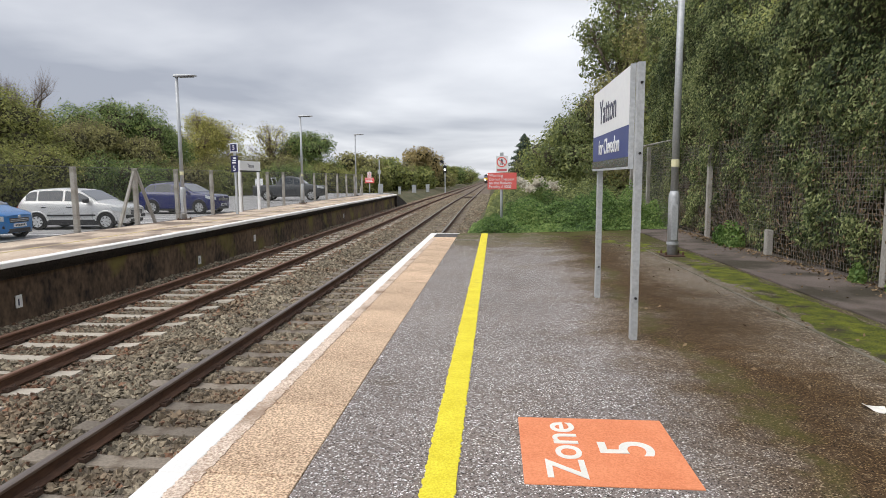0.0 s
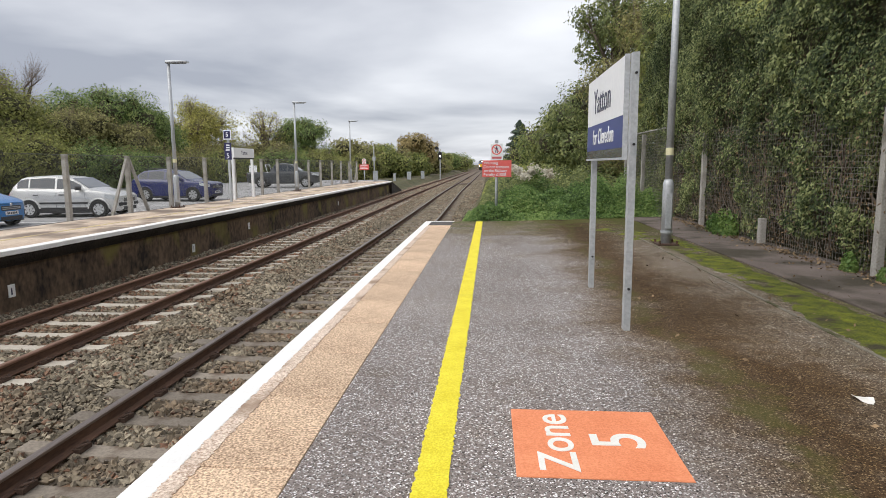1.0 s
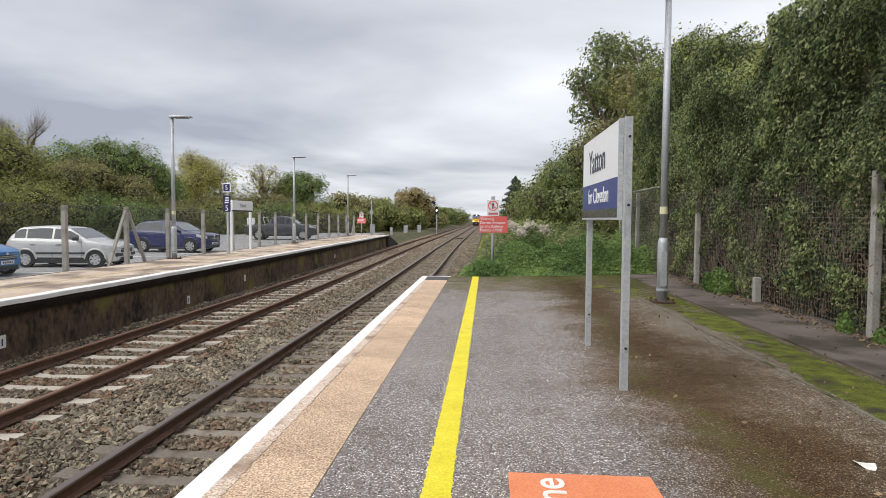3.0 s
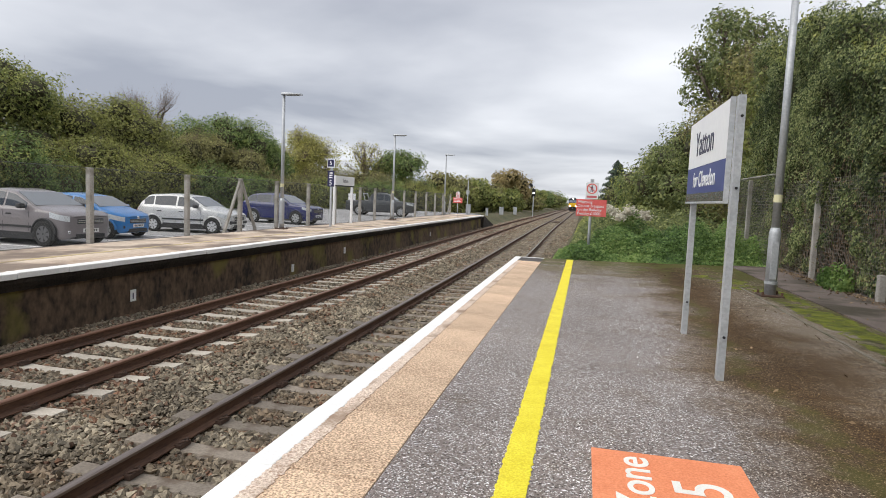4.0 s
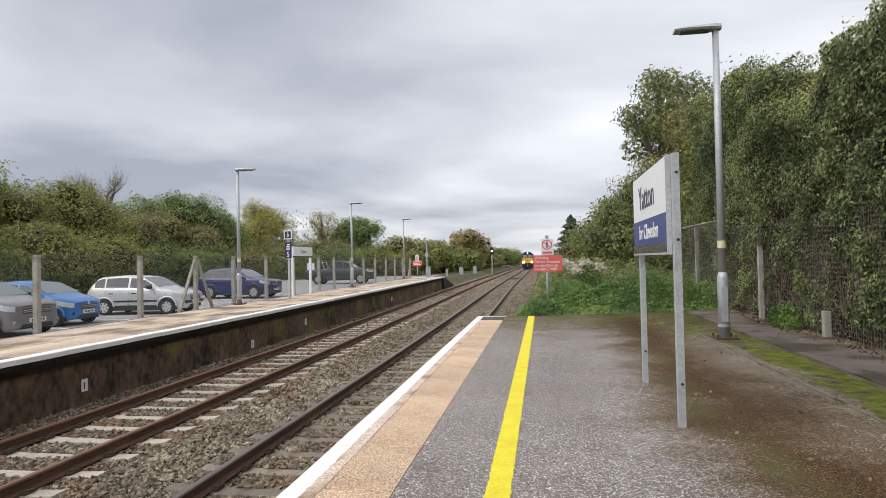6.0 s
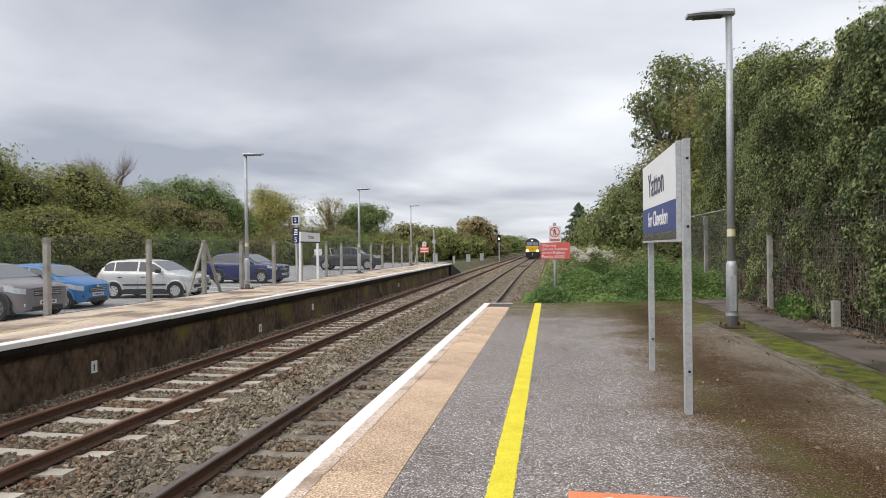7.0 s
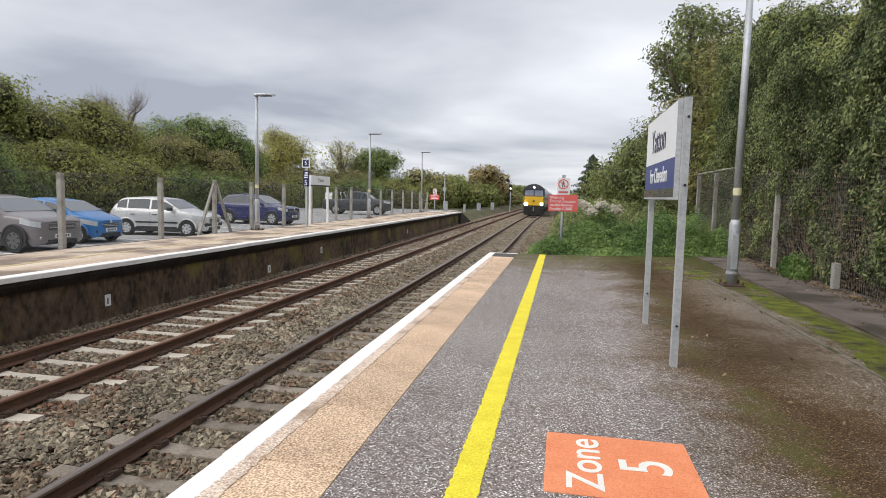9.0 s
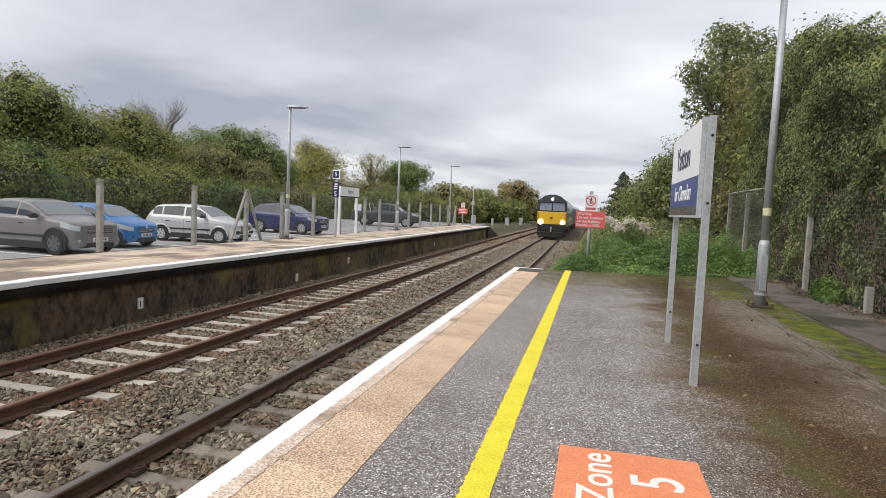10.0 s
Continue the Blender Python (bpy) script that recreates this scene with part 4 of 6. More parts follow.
def warning_sign(x, y, z, words, turn=0.0):
    s = empty("warning_sign", "red trespass warning board under a round white plate, grey pole", "sign", "warning signs", at=pose(x, y, z, 0, 0, turn))
    part("pole", tube([(0, 0, -0.3), (0, 0, 2.02)], [0.042, 0.042], 14), GALV, s, smooth=True)
    part("pole_cap", box(-0.05, -0.05, 1.98, 0.05, 0.05, 2.10, 0.01), POLE, s)
    part("red_board", box(-0.40, -0.066, 1.06, 0.42, -0.046, 1.53, 0.004), SIGN_RED, s, "red board with white words")
    plate = part("white_plate", box(-0.165, -0.066, 1.54, 0.18, -0.046, 2.0, 0.004), SIGN_WHITE, s)
    place(part("ring", ring_bm(0.115, 0.145, -0.004, 0.0), SIGN_RED, plate), pose(0, -0.067, 1.83))
    place(part("slash", box(-0.13, -0.003, -0.011, 0.13, 0.0, 0.011), SIGN_RED, plate), pose(0, -0.067, 1.83, 0, 40, 0))
    bm = bmesh.new()
    bm_box(bm, -0.018, -0.002, 0.055, 0.018, 0, 0.09)
    bm_box(bm, -0.028, -0.002, -0.02, 0.028, 0, 0.05)
    bm_box(bm, -0.034, -0.002, -0.09, -0.010, 0, -0.02)
    bm_box(bm, 0.012, -0.002, -0.09, 0.036, 0, -0.02)
    place(part("pictogram", bm, SIGN_INK, plate), pose(0, -0.067, 1.83))
    part("small_words", box(-0.13, -0.070, 1.575, 0.14, -0.067, 1.635), plain("faded_red", (0.6, 0.15, 0.16), 0.6), plate)
    if words:
        for i, w in enumerate(("Warning", "Do not trespass", "on the Railway", "Penalty £1000")):
            along = -0.36
            for word in w.split():
                me = lettering(word, 0.112, SIGN_WHITE, 0.001, 0.0008, "BOTTOM_BASELINE")
                left, right = min(v.co.x for v in me.vertices), max(v.co.x for v in me.vertices)
                place(part("lettering", me, None, s), Matrix.Translation((along - left, -0.068, 1.42 - i * 0.107)) @ FACE_SOUTH)
                along += right - left + 0.032
    else:
        for i in range(3):
            part("words_bar", box(-0.33, -0.070, 1.40 - i * 0.12, 0.30 - 0.1 * (i % 2), -0.067, 1.45 - i * 0.12), SIGN_WHITE, s)
    return s


warning_sign(1.72, 17.9, -0.05, True)
warning_sign(-9.3, 52.6, -0.1, False)


# ---- far platform furniture ----
def far_name_sign():
    s = empty("station_sign", "small white station name board on two white posts", "sign", at=pose(-9.0, 25.9, 0))
    for y in (-1.0, 1.0):
        part("post", box(-0.05, y - 0.05, 0.0, 0.05, y + 0.05, 2.13, 0.008), SIGN_WHITE, s)
    part("board", box(0.052, -1.08, 1.72, 0.085, 1.08, 2.12), SIGN_WHITE, s)
    place(part("lettering", lettering("Yatton", 0.24, SIGN_INK), None, s), Matrix.Translation((0.088, 0, 1.92)) @ pose(0, 0, 0, 90, 0, 90))
    part("lower_rail", box(0.052, -1.08, 1.66, 0.08, 1.08, 1.718), TRIM, s)
    return s


far_name_sign()
zs = empty("zone_sign", "tall narrow dark blue zone sign on a grey post", "sign", at=pose(-8.5, 23.4, 0, 0, 0, -12))
part("post", box(-0.04, -0.03, 0, 0.04, 0.03, 2.74), GALV, zs)
part("top_panel", box(-0.17, -0.06, 2.38, 0.17, -0.032, 2.74), SIGN_WHITE, zs)
part("number_panel", box(-0.14, -0.066, 2.42, 0.14, -0.060, 2.70), SIGN_NAVY, zs)
part("panel", box(-0.15, -0.06, 1.62, 0.15, -0.032, 2.26), SIGN_NAVY, zs)
place(part("lettering", lettering("5", 0.24, SIGN_WHITE), None, zs), Matrix.Translation((0, -0.068, 2.56)) @ FACE_SOUTH)
place(part("lettering", lettering("5", 0.30, SIGN_WHITE), None, zs), Matrix.Translation((0, -0.063, 1.76)) @ FACE_SOUTH)
for i in range(3):
    part("words_bar", box(-0.09 + 0.02 * i, -0.064, 1.96 + i * 0.09, 0.09, -0.060, 2.01 + i * 0.09), SIGN_WHITE, zs)


# ---- cars ----
def loft(bm, rows):
    rings = [[bm.verts.new(p) for p in r] for r in rows]
    k = len(rings[0])
    for a, b in zip(rings, rings[1:]):
        for i in range(k):
            bm.faces.new((a[i], a[(i + 1) % k], b[(i + 1) % k], b[i]))
    bm.faces.new(rings[0])
    bm.faces.new(rings[-1][::-1])


def wheel_part(car, x, y, r, w, rim_mat):
    """A wheel about a y axle: tyre, dished rim, spokes."""
    wh = part("wheel", tube([(0, -w * 0.4, 0), (0, w * 0.4, 0)], [r * 0.55, r * 0.55], 16), TRIM, car)
    bm = bmesh.new()
    prof = [(r * 0.66, -w / 2), (r * 0.93, -w / 2), (r, -w * 0.36), (r, w * 0.36), (r * 0.93, w / 2), (r * 0.66, w / 2)]
    k = 28
    vs = [[bm.verts.new((q * math.cos(a), yy, q * math.sin(a))) for q, yy in prof] for a in [2 * math.pi * i / k for i in range(k)]]
    for i in range(k):
        for j in range(6):
            bm.faces.new((vs[i][j], vs[(i + 1) % k][j], vs[(i + 1) % k][(j + 1) % 6], vs[i][(j + 1) % 6]))
    part("tyre", bm, TYRE, wh, smooth=False)
    bm = bmesh.new()
    for s in (-1, 1):
        yy = s * w * 0.48
        for i in range(7):
            a = 2 * math.pi * i / 7
            c, d = math.cos(a), math.sin(a)
            u = Vector((-d, 0, c)) * r * 0.12
            p0, p1 = Vector((c * r * 0.08, yy, d * r * 0.08)), Vector((c * r * 0.67, yy * 0.98, d * r * 0.67))
            f = [bm.verts.new(p0 - u), bm.verts.new(p1 - u * 1.3), bm.verts.new(p1 + u * 1.3), bm.verts.new(p0 + u)]
            g = [bm.verts.new(v.co - Vector((0, s * 0.03, 0))) for v in f]
            bm.faces.new(f)
            for e in range(4):
                bm.faces.new((f[e], f[(e + 1) % 4], g[(e + 1) % 4], g[e]))
        ring = [[bm.verts.new((q * math.cos(a), yy * 1.02, q * math.sin(a))) for a in [2 * math.pi * i / 24 for i in range(24)]] for q in (r * 0.60, r * 0.70)]
        for i in range(24):
            bm.faces.new((ring[0][i], ring[0][(i + 1) % 24], ring[1][(i + 1) % 24], ring[1][i]))
    part("rim", bm, rim_mat, wh, "silver spoked rim")
    wh.location = (x, y, r)
    return wh


def car(label, colour, L, W, H, wb, clear, shoulder, r, top, m, rim=None, cladding=False, rails=False, estate=0.35, dark_bumper=False):
    """A car whose nose is at +x, on z = 0. top lists (distance back from the nose, height) of the upper outline:
    nose, bonnet edge, windscreen foot, roof front, roof middle, roof end, rear window foot, tail."""
    c = empty("car", label, "car", "parked cars", at=m)
    nose, hw = L / 2, W / 2
    fx = nose - (L - wb) * 0.47
    rx = fx - wb
    ts, tz = [q[0] for q in top], [q[1] for q in top]
    cowl, roof_f, roof_e, rear_g = top[2][0], top[3][0], top[5][0], top[6][0]

    def top_z(s):
        """The upper outline with its corners eased."""
        return sum(float(np.interp(s + d, ts, tz)) for d in (-0.12, -0.05, 0.0, 0.05, 0.12)) / 5

    def plan(s):
        return hw * float(np.interp(s, [0, 0.06, 0.2, 0.5, 0.9, L - 0.7, L - 0.25, L - 0.06, L], [0.66, 0.80, 0.92, 0.985, 1.0, 1.0, 0.95, 0.86, 0.78]))

    def sill(s):
        return clear + float(np.interp(s, [0, 0.1, 0.5, L - 0.5, L - 0.1, L], [0.10, 0.02, 0.0, 0.0, 0.06, 0.14]))

    def shoulder_z(s):
        rise = float(np.interp(s, [0, cowl, L], [shoulder - 0.10, shoulder - 0.03, shoulder + 0.05]))
        return min(rise, top_z(s) - 0.045)

    def flank(s, t):
        """Half width and height of the cabin side, t from the shoulder to the roof edge."""
        z0, z1 = shoulder_z(s) + 0.02, top_z(s) - 0.045
        z = z0 + (z1 - z0) * t
        return plan(s) * 0.955 - 0.30 * (z - z0) - 0.05 * max(0, z - z0) ** 2, z

    def section(s):
        w, z0, sh, tp = plan(s), sill(s), shoulder_z(s), top_z(s)
        half = [(w * 0.90, z0), (w * 0.985, z0 + 0.10), (w * 0.975, z0 + 0.20), (w, z0 + (sh - z0) * 0.62), (w * 0.99, sh - 0.05), (w * 0.965, sh)]
        half += [flank(s, t) for t in (0.0, 0.35, 0.7, 1.0)]
        e = half[-1][0]
        half += [(e * 0.93, tp - 0.018), (e * 0.78, tp - 0.004), (e * 0.4, tp + 0.008)]
        x = nose - s
        return [(x, -y, z) for y, z in half] + [(x, y, z) for y, z in half[::-1]]

    stops = sorted(set([0, 0.03, 0.08, 0.18, 0.32, 0.5, 0.75, L - 0.03, L - 0.1, L - 0.25, L] + [round(v, 3) for v in ts[1:-1]] + [0.95 + 0.16 * i for i in range(int((L - 1.2) / 0.16))]))
    bm = bmesh.new()
    loft(bm, [section(s) for s in stops])
    body = part("body", bm, colour, c, smooth=True)
    body.data.set_sharp_from_angle(angle=radians(34))

    def sheet(name, grid, material, label="", lift=0.008):
        """A thin curved panel on the body, from a grid of points."""
        bm = bmesh.new()
        rows, k = [[Vector(p) for p in g] for g in grid], len(grid[0])
        n = (rows[0][-1] - rows[0][0]).cross(rows[-1][0] - rows[0][0]).normalized()
        mid = rows[len(rows) // 2][k // 2]
        if n.dot(mid - Vector((mid.x * 0.7, 0, 0.5))) < 0:
            n = -n
        up = [[bm.verts.new(p + n * lift) for p in g] for g in rows]
        dn = [[bm.verts.new(p - n * 0.02) for p in g] for g in rows]
        for a in range(len(rows) - 1):
            for b in range(k - 1):
                bm.faces.new((up[a][b], up[a][b + 1], up[a + 1][b + 1], up[a + 1][b]))
                bm.faces.new((dn[a][b], dn[a + 1][b], dn[a + 1][b + 1], dn[a][b + 1]))
        rim_ = [(0, b) for b in range(k)] + [(a, k - 1) for a in range(1, len(rows))] + [(len(rows) - 1, b) for b in range(k - 2, -1, -1)] + [(a, 0) for a in range(len(rows) - 2, 0, -1)]
        for (a, b), (d, e) in zip(rim_, rim_[1:] + rim_[:1]):
            bm.faces.new((up[a][b], dn[a][b], dn[d][e], up[d][e]))
        return part(name, bm, material, c, label, smooth=False)

    def across(s, u):
        return (nose - s, u * flank(s, 1.0)[0] * 0.93, top_z(s) + 0.004)

    sheet("windscreen", [[across(cowl + (roof_f - cowl) * t, u) for u in (-1, -0.5, 0, 0.5, 1)] for t in (0.10, 0.4, 0.7, 0.93)], SCREEN, "sloping windscreen, reflected sky and pale dashboard put into its colour")
    sheet("rear_window", [[across(roof_e + (rear_g - roof_e) * t, u * 0.92) for u in (-1, 0, 1)] for t in (0.12, 0.5, 0.9)], GLASS)
    b_s = cowl + (roof_e - cowl) * 0.50
    end = roof_e + (rear_g - roof_e) * 0.30
    for s in (-1, 1):
        def glass_at(d, t):
            w, z = flank(d, t)
            return (nose - d, s * (w + 0.002), z)

        runs = [(cowl + 0.34, b_s - 0.04), (b_s + 0.04, end - estate - 0.04), (end - estate + 0.02, end)]
        for a, b in runs:
            if b - a > 0.12:
                sheet("side_window", [[glass_at(a + (b - a) * u, t) for t in (0.10, 0.5, 0.90)] for u in (0, 0.33, 0.66, 1)], GLASS, "", 0.006)
        part("mirror", box(nose - cowl - 0.46, min(s * hw, s * (hw + .19)), shoulder + .01, nose - cowl - 0.30, max(s * hw, s * (hw + .19)), shoulder + .15, 0.035), TRIM if cladding else colour, c)
        for d in (b_s - 0.22, end - estate - 0.26):
            part("door_handle", box(nose - d - .10, s * hw - .014, shoulder - .17, nose - d + .09, s * hw + .022, shoulder - .135, 0.006), TRIM if cladding else colour, c)
        for d, lo in ((cowl + 0.22, 0.20), (b_s, 0.16), (end - estate - 0.02, 0.42)):
            part("door_seam", box(nose - d - .005, s * hw * 0.985 - .008, clear + lo, nose - d + .005, s * hw + .003, shoulder - .06), TRIM, c)
        part("sill", box(rx + r * 1.15, s * hw * 0.96 - .03, clear - .03, fx - r * 1.15, s * hw * 0.96 + .035, clear + (.17 if cladding else .07), 0.012), TRIM, c)
        if cladding:
            part("side_moulding", box(rx + r * 1.25, s * hw - .012, clear + .30, fx - r * 1.25, s * hw + .012, clear + .36, .006), TRIM, c, "dark rubbing strip")
        hz = top[1][1]
        sheet("headlamp", [[(nose - d, s * (plan(d) + 0.004), hz + z + 0.22 * min(d, 0.5)) for z in (-.25, -.17, -.10)] for d in (0.03, 0.10, 0.22, 0.36, 0.50)], LAMP_GLASS, "clear headlamp", 0.012)
        part("tail_lamp", box(-nose + .01, s * hw * .73 - .07, shoulder - .34, -nose + .16, s * hw * .73 + .07, shoulder - .12, .02), SIGN_RED, c, "red tail lamp")
        part("fog_lamp", box(nose - .16, s * hw * .66 - .10, clear + .17, nose - .03, s * hw * .66 + .10, clear + .26, .02), CHROME if cladding else TRIM, c)
        for wx in (fx, rx):
            bm = bmesh.new()
            big = r + .055
            arc = [(wx + big * math.cos(a), big * math.sin(a) + r) for a in [math.pi * i / 16 for i in range(17)]] + [(wx - big, clear - .02), (wx + big, clear - .02)]
            fa, fb = [bm.verts.new((x, s * (hw - .20), z)) for x, z in arc], [bm.verts.new((x, s * (hw + .004), z)) for x, z in arc]
            bm.faces.new(fa)
            bm.faces.new(fb[::-1])
            for i in range(len(arc)):
                j = (i + 1) % len(arc)
                bm.faces.new((fa[i], fa[j], fb[j], fb[i]))
            part("wheel_arch", bm, BLACK, c, "dark wheel arch")
            bm = bmesh.new()
            lip = [[bm.verts.new((wx + q * math.cos(a), s * yy, q * math.sin(a) + r)) for q, yy in ((big, hw - .02), (big, hw + .018), (big + .045, hw + .016), (big + .06, hw - .02))] for a in [math.pi * (0.02 + 0.96 * i / 16) for i in range(17)]]
            for a, b in zip(lip, lip[1:]):
                for i in range(4):
                    bm.faces.new((a[i], a[(i + 1) % 4], b[(i + 1) % 4], b[i]))
            part("arch_lip", bm, TRIM if cladding and not dark_bumper else colour, c, "", smooth=True)
            wheel_part(c, wx, s * (hw - .080), r, .20, rim or ALLOY)
        if rails:
            w0 = flank((roof_f + roof_e) / 2, 1.0)[0] - .04
            part("roof_rail", tube([(nose - roof_f - .15, s * w0, H - .05), (nose - roof_f - .3, s * w0, H + .03), (nose - roof_e + .3, s * w0, H + .02), (nose - roof_e + .1, s * w0, H - .06)], [.018] * 4, 6), TRIM, c)
    gz = top[0][1]
    part("grille", box(nose - .10, -hw * .50, gz - .20, nose + .010, hw * .50, gz - .05, .014), TRIM, c, "dark radiator grille")
    for z in (gz - .15, gz - .10):
        part("grille_bar", box(nose - .05, -hw * .48, z - .012, nose + .016, hw * .48, z + .010, .004), CHROME, c)
    part("bumper_intake", box(nose - .16, -hw * .56, clear + .04, nose + .006, hw * .56, clear + .17, .02), TRIM, c)
    if dark_bumper:
        part("bumper", box(nose - .20, -hw * .80, clear + .20, nose + .008, hw * .80, clear + .33, .03), TRIM, c, "dark plastic bumper")
    plate = part("number_plate", box(nose + .004, -.26, clear + .205, nose + .026, .26, clear + .315), PLATE, c, "plain number plate")
    for i in range(6):
        part("plate_bar", box(nose + .025, -.21 + i * .072, clear + .23, nose + .029, -.165 + i * .072, clear + .29), BLACK, plate)
    part("badge", tube([(nose - .01, 0, gz - .02), (nose + .014, 0, gz - .025)], [.055, .055], 14), CHROME, c)
    return c


def stand(x, y, heading, z=-0.45):
    """A car's pose on the car park: x, y of its middle, heading of its nose in degrees from +x."""
    return pose(x, y, z, 0, 0, heading)


P_SILVER = paint("silver_paint", (0.66, 0.66, 0.65), 0.3, 0.08)
P_SILVER.node_tree.nodes["Principled BSDF"].inputs["Metallic"].default_value = 0.25
P_NAVY = paint("navy_paint", (0.010, 0.016, 0.105), 0.25)
P_BLUE = paint("bright_blue_paint", (0.012, 0.17, 0.47), 0.28, 0.05)
P_GREY = paint("warm_grey_paint", (0.19, 0.168, 0.172), 0.3)
P_DARK = paint("dark_grey_paint", (0.028, 0.032, 0.038), 0.3)
STEEL_RIM = plain("silver_wheel_trim", (0.62, 0.63, 0.64), 0.35, 0.4)
car("silver compact car parked nose to the fence", P_SILVER, 4.02, 1.72, 1.53, 2.49, 0.20, 0.98, 0.30,
    [(0, 0.74), (0.10, 0.84), (0.98, 1.02), (1.72, 1.46), (2.5, 1.53), (3.50, 1.47), (3.90, 1.02), (4.02, 0.78)], stand(-14.05, 22.25, 6), STEEL_RIM, cladding=True, estate=0.42, dark_bumper=True)
car("dark blue sports utility car parked nose to the fence", P_NAVY, 4.52, 1.84, 1.69, 2.69, 0.22, 1.08, 0.36,
    [(0, 0.88), (0.12, 0.99), (1.15, 1.12), (2.00, 1.60), (2.75, 1.69), (3.75, 1.61), (4.35, 1.15), (4.52, 0.86)], stand(-15.2, 32.0, -4), rails=True, estate=0.52)
car("bright blue small hatchback parked nose to the fence", P_BLUE, 3.55, 1.64, 1.47, 2.34, 0.18, 0.95, 0.285,
    [(0, 0.72), (0.10, 0.82), (0.78, 1.00), (1.55, 1.40), (2.2, 1.47), (3.00, 1.41), (3.44, 1.00), (3.55, 0.76)], stand(-14.95, 17.98, 3), estate=0.3)
car("warm grey crossover car parked nose to the fence", P_GREY, 4.12, 1.78, 1.58, 2.60, 0.20, 1.02, 0.345,
    [(0, 0.84), (0.12, 0.95), (1.02, 1.08), (1.88, 1.51), (2.5, 1.58), (3.35, 1.51), (3.95, 1.08), (4.12, 0.84)], stand(-14.25, 15.1, -3), plain("dark_alloy", (0.16, 0.16, 0.165), 0.35, 0.6), cladding=True, estate=0.42)
pick = car("dark grey pickup truck parked beyond the fence", P_DARK, 5.25, 1.85, 1.78, 3.2, 0.32, 1.12, 0.38,
           [(0, 0.98), (0.12, 1.08), (1.30, 1.18), (2.00, 1.70), (2.6, 1.78), (3.20, 1.72), (3.55, 1.14), (5.25, 1.10)], stand(-13.75, 45.0, 8, -0.22), rails=True, estate=0.02)
part("bed_liner", box(-2.5, -0.72, 1.05, -0.98, 0.72, 1.135), TRIM, pick, "dark load bed")
part("sports_bar", tube([(-1.1, -0.74, 1.1), (-1.25, -0.70, 1.66), (-1.25, 0.70, 1.66), (-1.1, 0.74, 1.1)], [0.04] * 4, 8), CHROME, pick)
part("load_board", box(-2.42, -0.74, 1.12, -1.85, -0.70, 1.62, 0.01), SIGN_WHITE, pick, "white board upright in the load bed")


# ---- trees and hedges ----
def crown_points(rng, blobs, count):
    """Points on and just inside a cluster of lobes, with the way out at each."""
    vol = np.array([b[3] ** 2 for b in blobs])
    pick = rng.choice(len(blobs), count, p=vol / vol.sum())
    c = np.array([b[:3] for b in blobs])[pick]
    r = np.array([b[3] for b in blobs])[pick]
    d = rng.normal(0, 1, (count, 3))
    d /= np.linalg.norm(d, axis=1, keepdims=True)
    lump = 1 + 0.22 * np.sin(d[:, 0] * 7 + c[:, 0] * 3) * np.sin(d[:, 1] * 6 + c[:, 1]) + 0.15 * np.sin(d[:, 2] * 9 + c[:, 2] * 2)
    depth = 1.06 - np.abs(rng.normal(0, 0.22, count))
    p = c + d * (r * lump * np.clip(depth, 0.3, 1.06))[:, None] * np.array([1, 1, 0.85])
    return p, d


def twig_mesh(name, p0, p1, p2, r, material):
    """Thin three-sided twigs through three points each."""
    k = len(p0)
    d = p2 - p0
    d /= np.linalg.norm(d, axis=1, keepdims=True) + 1e-9
    u = np.cross(d, np.tile(np.array([0.31, 0.17, 0.93]), (k, 1)))
    u /= np.linalg.norm(u, axis=1, keepdims=True) + 1e-9
    w = np.cross(d, u)
    v = np.empty((k, 9, 3))
    for j, (p, q) in enumerate(((p0, 1.0), (p1, 0.75), (p2, 0.35))):
        for e in range(3):
            v[:, j * 3 + e] = p + (u * math.cos(e * 2.094) + w * math.sin(e * 2.094)) * (r * q)[:, None]
    quad = np.array([(j * 3 + e, j * 3 + (e + 1) % 3, j * 3 + 3 + (e + 1) % 3, j * 3 + 3 + e) for j in (0, 1) for e in range(3)])
    f = (quad[None] + 9 * np.arange(k)[:, None, None]).reshape(-1)
    me = bpy.data.meshes.new(name)
    me.vertices.add(k * 9)
    me.vertices.foreach_set("co", v.ravel())
    me.loops.add(len(f))
    me.loops.foreach_set("vertex_index", f.astype(np.int32))
    me.polygons.add(k * 6)
    me.polygons.foreach_set("loop_start", np.arange(0, len(f), 4, dtype=np.int32))
    me.update(calc_edges=True)
    me.materials.append(material)
    return me


